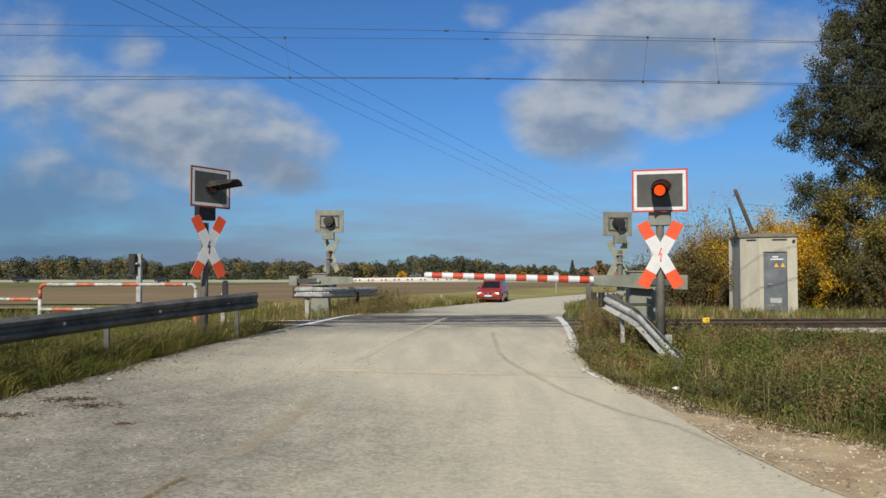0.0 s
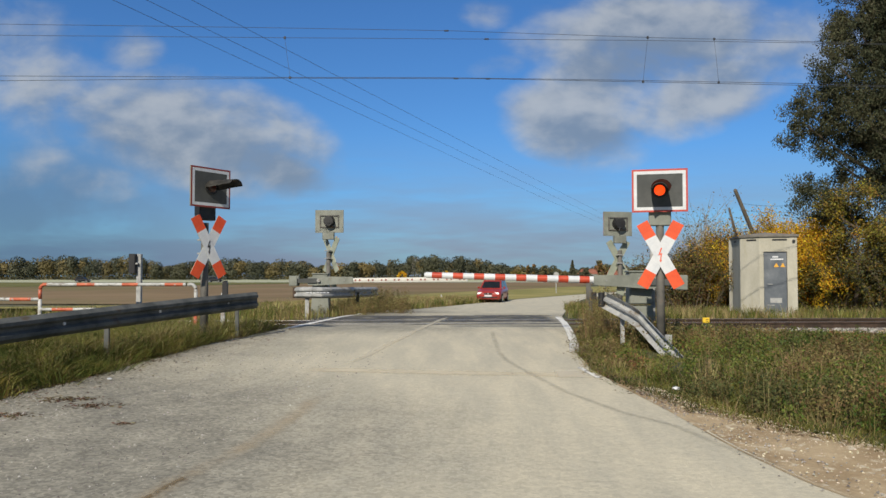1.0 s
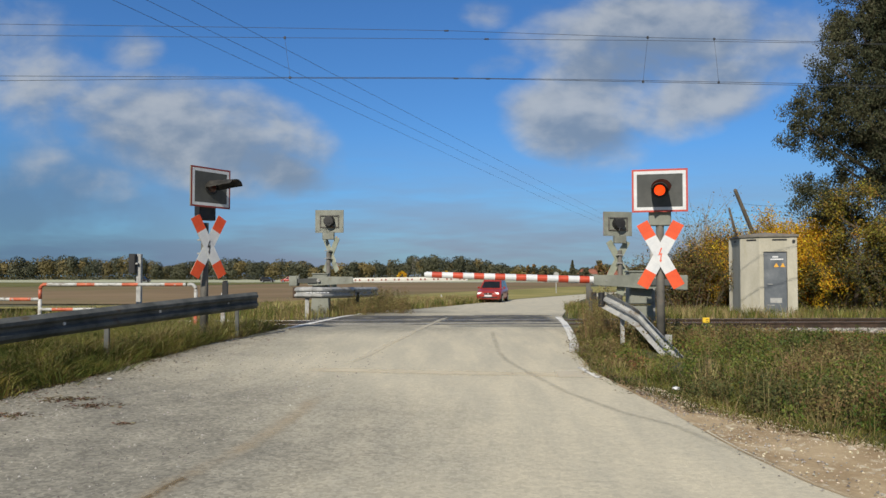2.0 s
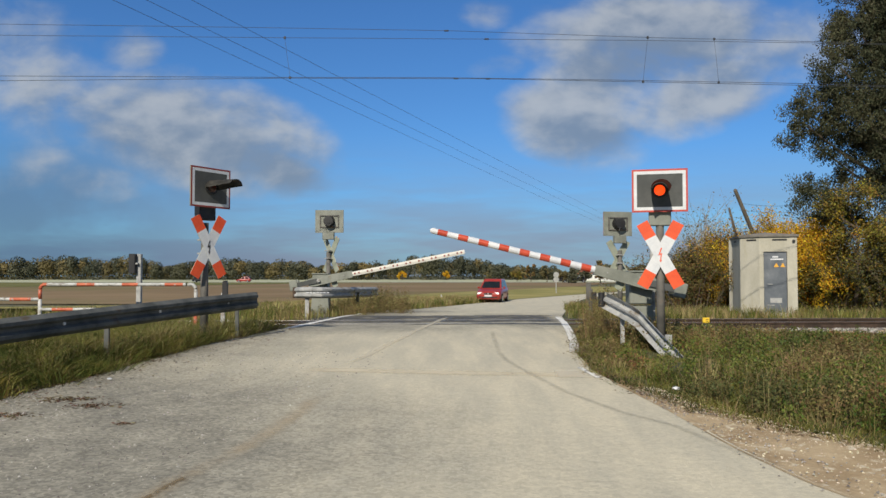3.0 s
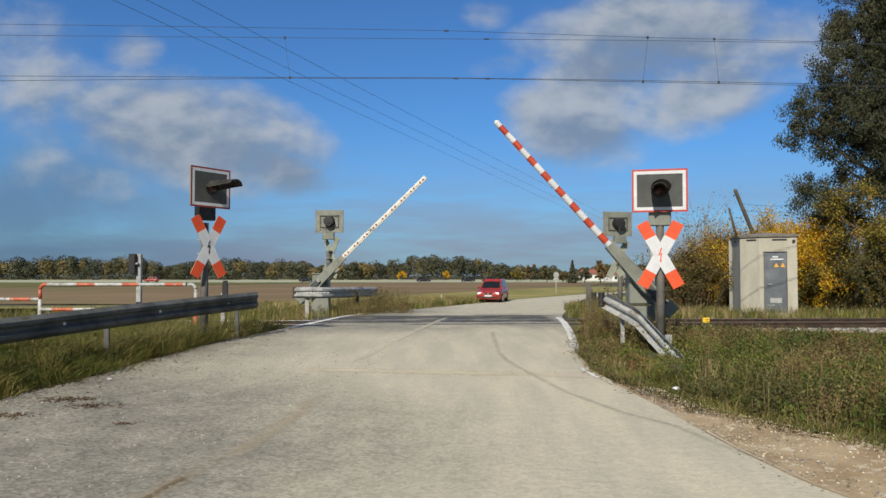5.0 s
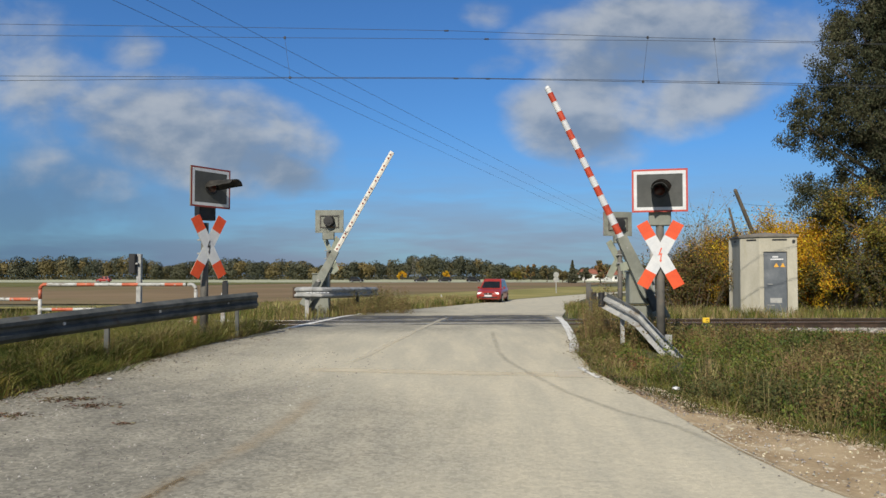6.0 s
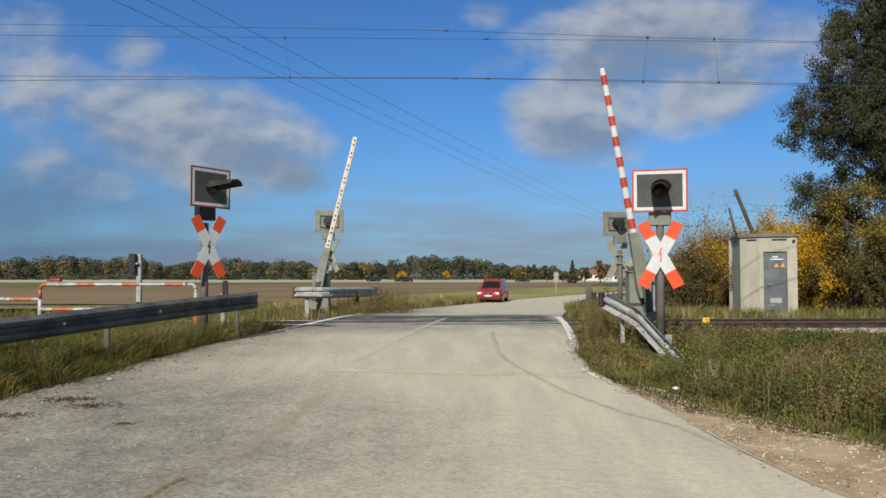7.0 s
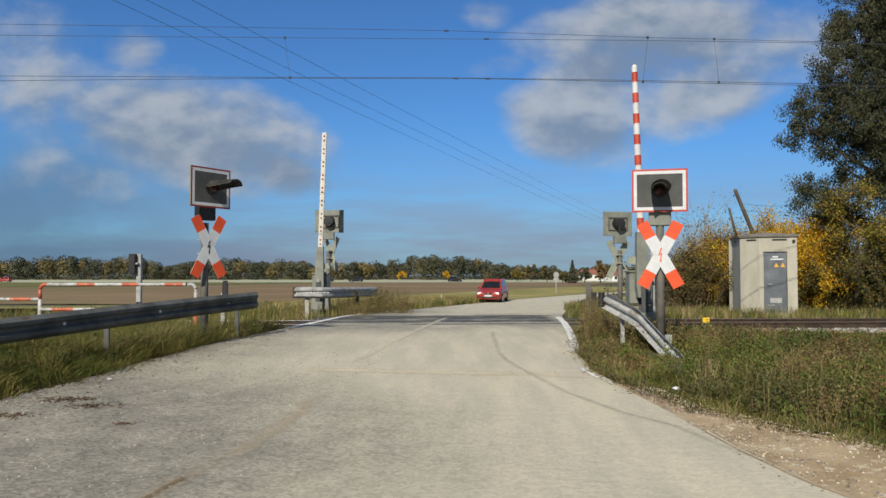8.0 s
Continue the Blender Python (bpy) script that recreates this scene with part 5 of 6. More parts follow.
def scatter(n, box_, keep, rng):
    """Points on the ground in a box, thinned by keep(x, y), a chance from 0 to 1."""
    x0, x1, y0, y1 = box_
    out = []
    while len(out) < n:
        x, y = rng.uniform(x0, x1), rng.uniform(y0, y1)
        if rng.uniform() < keep(x, y):
            out.append((x, y, ground_z(x, y) - 0.02))
    return np.array(out)




def patchy(x, y, s=0.8, k=0.0):
    return noise.noise((x * s, y * s, k)) * 0.5 + 0.5


def right_keep(x, y):
    e = x - lerp(GRASS_EDGE, y)
    if e < -0.05 or y > track_y(x) - 1.75:
        return 0.0
    return (0.25 + 0.75 * soft(e, -0.05, 0.35)) * (0.35 + 0.65 * patchy(x, y))


def left_keep(x, y):
    e = lerp(LEFT, y) - x
    if e < -0.02 or y > track_y(x) - 1.9 or e > 9:
        return 0.0
    return (0.3 + 0.7 * soft(e, -0.02, 0.4)) * (0.4 + 0.6 * patchy(x, y, 0.8, 7.0)) * (1.0 if e < 3 else 0.6)


def beyond_keep(x, y):
    if y < track_y(x) + 1.7:
        return 0.0
    e = max(lerp(LEFT, y) - x, x - lerp(RIGHT, y))
    if e < 0.05:
        return 0.0
    return (0.35 + 0.65 * patchy(x, y, 0.5, 2.0)) * (1.0 if y < 33 else 0.5)


def low_cap(x, y):
    """How tall plants may stand: short towards the track, so that the rails stay clear of them."""
    cap = EYE - ground_z(x, y) - (98 - 26 * patchy(x, y, 0.9, 33.0) * (1 - soft(x, 5.0, 7.5))) * y / 1358
    if x > 4.2:
        return cap
    return 0.10 if 10.0 < y < 12.9 and 2.75 < x < 4.0 else 2.0


def build_grass():
    rng = np.random.default_rng(5)

    def lay(name, label, n, area, keep, h0, h1, w, mat, lean=0.7, tall=None, tuft=0.060, per=36):
        loose = int(n * 0.4 * 36 / per)
        centres = np.repeat(scatter((n - loose) // per, area, keep, rng), per, 0)
        swing = rng.normal(size=(len(centres), 3)) * [1, 1, 0]
        roots = np.concatenate([scatter(loose, area, keep, rng), centres + swing * tuft])
        out = np.concatenate([np.zeros((loose, 3)), swing * 7.5 * tuft])
        n = len(roots)
        h = rng.uniform(h0, h1, n) * (0.30 + 1.35 * np.array([0.5 * patchy(x, y, 0.9, 4.0) + 0.5 * patchy(x, y, 3.1, 8.0) for x, y, _ in roots]))
        if tall is not None:
            h *= np.array([tall(x, y) for x, y, _ in roots])
        if area[3] < 18:
            h = np.minimum(h, np.array([max(low_cap(x, y), 0.05) for x, y, _ in roots]) * rng.uniform(0.55, 1.0, n))
        v, t = blades(roots, h, rng.uniform(0.6, 1.2, n) * w, lean, rng, out)
        tagged(tri_mesh(name, v, t, mat), label, "grass", "", "stuff")

    grow_r = lambda x, y: 0.28 + 0.92 * soft(x - lerp(GRASS_EDGE, y), 0.15, 1.3)
    grow_l = lambda x, y: 0.7 + 0.5 * soft(lerp(LEFT, y) - x, 0.0, 0.9)
    lay("verge_grass", "green and yellow autumn grass on the road verge", 46000, (1.8, 12.5, 5.2, 17.3), right_keep, 0.12, 0.30, 0.011, grass_mat, 1.5, grow_r)
    lay("verge_grass", "dry straw-coloured grass among the verge weeds", 17000, (1.8, 12.5, 5.2, 17.3), right_keep, 0.24, 0.58, 0.006, dry_mat, 0.6, grow_r)
    lay("verge_grass", "long green grass under the guard rail", 64000, (-9.0, -3.0, 4.8, 17.3), left_keep, 0.18, 0.44, 0.012, grass_mat, 1.7, grow_l, 0.085, 70)
    lay("verge_grass", "dry yellow grass under the guard rail", 13000, (-9.0, -3.0, 4.8, 17.3), left_keep, 0.16, 0.42, 0.008, dry_mat, 1.5, grow_l, 0.08, 50)
    near_end = lambda x, y: left_keep(x, y) * (1.0 if lerp(LEFT, y) - x > 0.02 else 0.0)
    lay("verge_grass", "tall uncut grass round the end of the guard rail", 11000, (-6.2, -3.6, 10.8, 17.0), near_end, 0.20, 0.42, 0.010, grass_mat, 1.6, None, 0.08, 60)
    lay("verge_grass", "dry tall grass round the end of the guard rail", 4500, (-6.2, -3.6, 10.8, 17.0), near_end, 0.26, 0.50, 0.008, dry_mat, 0.7)
    rim_r = lambda x, y: 1.0 if -0.10 < x - lerp(GRASS_EDGE, y) < 0.7 + 0.5 * patchy(x, y, 1.5, 9.0) else 0.0
    lay("low_grass", "short trodden grass along the road shoulder", 21000, (1.8, 5.6, 5.0, 16.0), rim_r, 0.04, 0.12, 0.008, grass_mat, 1.9)
    lay("low_grass", "short dry grass along the road shoulder", 7000, (1.8, 5.6, 5.0, 16.0), rim_r, 0.04, 0.13, 0.007, dry_mat, 1.9)
    lay("verge_grass", "thin tall straw stalks among the weeds", 2200, (3.2, 12.5, 6.2, 13.5), right_keep, 0.40, 0.62, 0.006, dry_mat, 0.3)
    lay("verge_grass", "tufts of grass beyond the railway", 42000, (-14, 24, 19.5, 44), beyond_keep, 0.18, 0.45, 0.018, grass_mat, 0.7)
    rough_keep = lambda x, y: soft(lerp(LEFT, y) - x, 0.0, 0.6) * (0.3 + 0.7 * patchy(x, y, 0.4, 5.0)) * soft(x - lerp(LEFT, y) + 7.0, 0.0, 3.0)
    lay("rough_grass", "rough uncut grass between the road and the field", 16000, (-9, 6, 26, 56), rough_keep, 0.25, 0.50, 0.035, grass_mat, 0.9)
    lay("rough_grass", "dry brown tufts between the road and the field", 12000, (-9, 6, 26, 56), rough_keep, 0.25, 0.60, 0.030, dry_mat, 0.8)
    lay("verge_grass", "dry pale grass beyond the railway", 24000, (-14, 24, 19.5, 44), beyond_keep, 0.2, 0.5, 0.014, dry_mat, 0.6)


def build_weeds():
    """Leafy and withered weeds: thin stems with many small leaves."""
    rng = np.random.default_rng(8)

    def clump(x, y, tall, n_stem, spread, leafy_share):
        pieces_leaf, pieces_stem = [], []
        z = ground_z(x, y)
        for _ in range(n_stem):
            h = tall * rng.uniform(0.6, 1.1)
            a = np.array([x + rng.normal() * spread, y + rng.normal() * spread, z - 0.02])
            tip = a + np.array([rng.normal() * 0.18 * h, rng.normal() * 0.18 * h, h])
            pieces_stem.append((a, tip))
            m = int(66 * leafy_share * h / 0.6) + 3
            t = rng.uniform(0.12, 1.0, m)
            c = a + (tip - a) * t[:, None] + rng.normal(size=(m, 3)) * (0.045 * (1.15 - t * 0.6))[:, None]
            pieces_leaf.append((c, rng.uniform(0.009, 0.024, m)))
        return pieces_leaf, pieces_stem

    sets = {"green": [], "brown": [], "rust": [], "fresh": []}

    def tint(x, y):
        """Which growth takes hold where."""
        a, b = patchy(x, y, 0.75, 20.0), patchy(x, y, 0.9, 41.0)
        if a > 0.49:
            return "rust" if b > 0.56 else "brown"
        return "fresh" if b > 0.47 else "green"

    stems = []
    for _ in range(1350):
        x, y = rng.uniform(2.3, 10.5), rng.uniform(5.6, 16.8)
        e = x - lerp(GRASS_EDGE, y)
        if e < 0.35 or y > track_y(x) - 1.9 or x > 0.66 * y + 0.8:
            continue
        tall = (0.24 + 0.50 * patchy(x, y, 0.8, 11.0) ** 1.5) * soft(e, 0.0, 1.2)
        tall = min(tall + 0.08, low_cap(x, y) * 0.92)
        if tall < 0.1:
            continue
        l, s = clump(x, y, tall, 6, 0.10, 1.0)
        sets[tint(x, y)] += l
        stems += s
    for _ in range(90):
        y = rng.uniform(5.5, 15)
        x = lerp(LEFT, y) - rng.uniform(0.3, 2.2)
        l, s = clump(x, y, rng.uniform(0.2, 0.4), 5, 0.10, 0.8)
        sets["green"] += l
        stems += s
    # tall withered stalks beside the barrier and round the far guard rail
    for _ in range(34):
        l, s = clump(rng.uniform(2.75, 3.2), rng.uniform(14.2, 15.3), rng.uniform(0.5, 1.05), 5, 0.07, 0.14)
        sets["brown"] += l
        stems += s
    for i in range(110):
        by_road = i < 55
        l, s = clump(rng.uniform(-3.2, -1.1) if by_road else rng.uniform(-4.6, -2.0), rng.uniform(22.6, 24.6) if by_road else rng.uniform(21.4, 24.0), rng.uniform(0.3, 0.85) if by_road else rng.uniform(0.25, 0.5), 5, 0.14, 0.8)
        sets["brown" if rng.uniform() < 0.75 else "green"] += l
        stems += s
    for i in range(46):
        # tall withered stalks at the end of the curved guard rail and beside the rest post
        if i < 30:
            y = rng.uniform(24.6, 27.2)
            x, tall = lerp(LEFT, y) - rng.uniform(0.1, 1.0), rng.uniform(0.55, 0.95)
        else:
            y = rng.uniform(13.4, 15.0)
            x, tall = lerp(RIGHT, y) + rng.uniform(0.22, 0.55), rng.uniform(0.55, 0.95)
        l, s = clump(x, y, tall, 5, 0.08, 0.45 if i < 30 else 0.12)
        sets["brown"] += l
        stems += s
    for key, mat, label in (("green", weed_mat, "leafy green weeds of the verge"), ("brown", brown_weed_mat, "withered brown weeds of the verge"),
                             ("rust", rust_weed_mat, "rust-red autumn weeds of the verge"), ("fresh", fresh_weed_mat, "fresh yellow-green weeds of the verge")):
        c = np.concatenate([p[0] for p in sets[key]])
        size = np.concatenate([p[1] for p in sets[key]])
        v, t = leaves(c, size, rng, 2.1)
        tagged(tri_mesh("weeds", v, t, mat), label, "weeds", "", "stuff")
    a = np.array([s[0] for s in stems])
    b = np.array([s[1] for s in stems])
    n = len(a)
    w = rng.normal(size=(n, 3)) * [1, 1, 0]
    w = w / np.linalg.norm(w, axis=1)[:, None] * 0.005
    v = np.stack([a - w, a + w, b], 1).reshape(-1, 3)
    tagged(tri_mesh("weed_stems", v, np.arange(3 * n).reshape(-1, 3), brown_weed_mat), "thin brown weed stems", "weeds", "", "stuff")


def limb_lines(base, top, spread, count, rng, start=0.25):
    """Crooked limbs that rise from a trunk; each a list of points."""
    out = []
    base, top = np.array(base), np.array(top)
    for i in range(count):
        t = start + (1 - start) * (i + rng.uniform()) / count
        p = base + (top - base) * t * 0.85
        a = rng.uniform(0, 2 * math.pi)
        reach = spread * (1.05 - 0.55 * t) * rng.uniform(0.75, 1.1)
        way = np.array([math.cos(a), math.sin(a), 0.55 + 0.5 * t])
        pts = [p]
        for j in range(1, 5):
            q = p + way * reach * j / 4 + rng.normal(size=3) * 0.06 * reach
            pts.append(q)
        out.append(pts)
    return out


def tree(name, label, category, base, height, spread, trunk_r, mats, clumps, per_clump, leaf, clump_r, seed, limbs=14, droop=0.3, start=0.25, lean=(0, 0), group="", lobes=(), long=1.8):
    """A tapered trunk with limbs and a crown of leaf clumps along them, uneven, with gaps."""
    rng = np.random.default_rng(seed)
    ob = thing(name, label, category, group=group)
    x, y, z = base
    top = (x + lean[0], y + lean[1], z + height)
    trunk = []
    for i in range(7):
        t = i / 6
        trunk.append((x + lean[0] * t + (rng.normal() * 0.02 * height if 0 < i else 0), y + lean[1] * t, z - 0.2 + height * 0.88 * t))
    bm = bmesh.new()
    for i in range(6):
        rod(trunk[i], trunk[i + 1], trunk_r * (1 - 0.85 * i / 6), trunk_r * (1 - 0.85 * (i + 1) / 6), 9, bm, False)
    lines = limb_lines((x, y, z), top, spread, limbs, rng, start)
    for c, r in lobes:
        foot = np.array((x, y, z + max(0.8, (c[2] - z) * 0.45)))
        lines.append([foot + (np.array(c) - foot) * j / 4 + rng.normal(size=3) * 0.12 * (0 < j) for j in range(5)])
    for pts in lines:
        for j in range(4):
            r = trunk_r * 0.36 * (1 - j / 4.4)
            rod(pts[j], pts[j + 1], r, r * 0.72, 5, bm, False)
    part("trunk", bm, bark, ob, "dark bark trunk and limbs")
    centres = []
    weight = np.array([r ** 2.2 if c[0] < x - 1.0 else r ** 1.4 for c, r in lobes])
    for _ in range(clumps):
        if lobes:
            c, r = lobes[rng.choice(len(lobes), p=weight / weight.sum())]
            way = rng.normal(size=3)
            way /= np.linalg.norm(way)
            centres.append(np.array(c) + rng.normal(size=3) * 0.18 + way * r * rng.uniform(0.3, 1.0) ** 0.5 * (1 + 0.16 * noise.noise((way[0] * 2.5 + c[0], way[1] * 2.5, way[2] * 2.5 + c[2]))))
            continue
        pts = lines[rng.integers(len(lines))]
        u = rng.uniform(0.35, 1.0) ** 0.6 * 4
        j = min(int(u), 3)
        p = pts[j] + (pts[j + 1] - pts[j]) * (u - j)
        centres.append(p + rng.normal(size=3) * spread * 0.10)
    share = np.array_split(rng.permutation(len(centres)), len(mats))
    for k, (mat, word) in enumerate(mats):
        c = np.array(centres)[share[k] if len(mats) > 1 else slice(None)]
        r = clump_r * rng.uniform(0.5, 1.25, len(c))
        way = rng.normal(size=(len(c) * per_clump, 3))
        way *= (rng.uniform(0, 1, len(way)) ** 0.5 / np.linalg.norm(way, axis=1))[:, None]
        p = np.repeat(c, per_clump, 0) + way * np.repeat(r, per_clump)[:, None] * [0.8, 0.8, 0.75]
        p[:, 2] = np.maximum(p[:, 2], z + 0.05)
        v, t = leaves(p, leaf * rng.uniform(0.6, 1.3, len(p)), rng, long, droop)
        tri_mesh("crown", v, t, mat, ob, word)
    return ob


def shrub(label, base, height, spread, mats, n_stems, leaf_n, leaf, seed, twigs=None):
    """Many stems that fan out from the ground, with leaves along their upper lengths."""
    rng = np.random.default_rng(seed)
    ob = thing("shrub", label, "shrub", group="shrubs behind the track")
    x, y, z = base
    bm = bmesh.new()
    spots = []
    for _ in range(n_stems):
        a, out = rng.uniform(0, 2 * math.pi), abs(rng.normal()) * 0.55
        foot = np.array([x + math.cos(a) * out * spread * 0.45, y + math.sin(a) * out * spread * 0.45, z - 0.1])
        h = height * rng.uniform(0.55, 1.05) * (1 - 0.28 * min(out, 1.2))
        tip = foot + np.array([math.cos(a) * spread * 0.5 * out + rng.normal() * 0.12 * spread, math.sin(a) * spread * 0.5 * out, h])
        mid = (foot + tip) / 2 + np.array([0, 0, 0.12 * h]) + rng.normal(size=3) * 0.05 * h
        rod(foot, mid, 0.025, 0.016, 4, bm, False)
        rod(mid, tip, 0.016, 0.005, 4, bm, False)
        for _ in range(4):
            t = rng.uniform(0.3, 1.0)
            p = mid + (tip - mid) * t
            q = p + rng.normal(size=3) * 0.16 * height + np.array([0, 0, 0.10 * height])
            rod(p, q, 0.009, 0.003, 3, bm, False)
            spots.append((p, q))
        spots.append((foot + (mid - foot) * 0.4, mid))
        spots.append((mid, tip))
    part("stem_tangle", bm, twigs or bark, ob, "thin dry stems", "stuff")
    a, b = np.array([s[0] for s in spots]), np.array([s[1] for s in spots])
    for mat, word, part_of in mats:
        n = int(leaf_n * part_of)
        i = rng.integers(0, len(spots), n)
        p = a[i] + (b[i] - a[i]) * rng.uniform(0, 1, n)[:, None] + rng.normal(size=(n, 3)) * 0.036 * height
        p[:, 2] = np.maximum(p[:, 2], z + 0.03)
        v, t = leaves(p, leaf * rng.uniform(0.6, 1.3, n), rng, 1.7)
        tri_mesh("foliage", v, t, mat, ob, word)
    return ob


def spot(px, d):
    x = (px - 784) / 1358 * d
    return x, d, ground_z(x, d)


def build_near_trees():
    # the boughs of the tall tree: how far aside and how high of its foot, and how wide
    x, y, z = spot(1712, 29.0)
    lobes = [((x + a, y + b, z + h), r) for a, b, h, r in ((-3.7, 0.3, 10.5, 1.35), (-4.7, -0.2, 9.2, 1.15), (-5.5, 0.1, 7.7, 1.05), (-6.1, -0.2, 6.9, 0.75), (-4.2, -0.5, 7.6, 1.35), (-5.4, 0.2, 6.3, 0.55),
                                                           (-3.0, 0.6, 12.2, 1.7), (-2.2, -0.4, 9.6, 1.5), (-2.6, 0.0, 7.4, 1.7), (-3.7, 0.2, 5.6, 1.2), (-2.4, -0.6, 5.0, 1.6), (-5.5, 0.4, 4.4, 0.85), (-4.7, 0.5, 4.0, 0.7),
                                                           (-1.2, 0.2, 11.2, 2.2), (-0.6, -0.6, 6.0, 2.8), (-2.3, 0.4, 2.6, 1.2), (-1.6, 0.0, 13.6, 2.0), (1.6, 0.3, 11.0, 3.0), (2.0, 0.0, 6.8, 3.2), (0.2, 1.0, 14.2, 2.0))]
    tree("tree", "tall grey-green tree with dense drooping foliage beside the track", "tree", spot(1712, 29.0), 15.5, 5.9, 0.42,
         ((willow_mat, "grey-green leaves"),), 2100, 145, 0.038, 0.52, 11, 6, 1.1, 0.10, lobes=lobes, long=3.2)
    tree("tree", "olive autumn tree with thinning yellow leaves", "tree", spot(1515, 27.3), 4.3, 1.8, 0.13,
         ((autumn_olive, "yellow-olive leaves"), (autumn_olive, "yellow-olive leaves"), (willow_mat, "grey-green leaves")), 240, 100, 0.045, 0.50, 12, 16, 0.2, 0.1)
    shrub("golden autumn shrub behind the concrete hut", spot(1440, 29.5), 3.5, 3.0, ((gold_mat, "golden leaves", 0.92), (olive_mat, "olive leaves", 0.08)), 60, 60000, 0.043, 21)
    shrub("golden autumn shrub behind the concrete hut", spot(1360, 31.0), 3.7, 3.0, ((gold_mat, "golden leaves", 0.9), (olive_mat, "olive leaves", 0.1)), 56, 46000, 0.043, 22)
    shrub("golden and bare autumn shrub behind the concrete hut", spot(1285, 30.5), 3.3, 2.2, ((gold_mat, "golden leaves", 0.45), (olive_mat, "olive leaves", 0.35), (brown_leaf_mat, "brown leaves", 0.2)), 54, 36000, 0.042, 23)
    shrub("dark brown autumn shrub beside the track", spot(1225, 30.0), 2.5, 2.4, ((brown_leaf_mat, "brown leaves", 0.5), (weed_mat, "dull green leaves", 0.5)), 60, 30000, 0.042, 24)
    shrub("thin bare autumn shrub with brown twigs", spot(1185, 33.5), 2.6, 2.4, ((brown_leaf_mat, "brown leaves", 0.6), (weed_mat, "dull green leaves", 0.4)), 56, 8000, 0.05, 25, pale_bark)
    shrub("low olive shrub under the tall tree", spot(1500, 28.0), 2.2, 2.6, ((olive_mat, "olive leaves", 0.6), (weed_mat, "dull green leaves", 0.4)), 44, 26000, 0.045, 26)
    shrub("pale twiggy autumn shrub with few leaves", spot(1252, 31.5), 4.2, 1.5, ((olive_mat, "olive leaves", 1.0),), 70, 1500, 0.05, 27, pale_bark)
    shrub("low olive shrub under the tall tree", spot(1590, 27.0), 2.6, 2.8, ((olive_mat, "olive leaves", 0.5), (willow_mat, "grey-green leaves", 0.5)), 44, 24000, 0.045, 28)


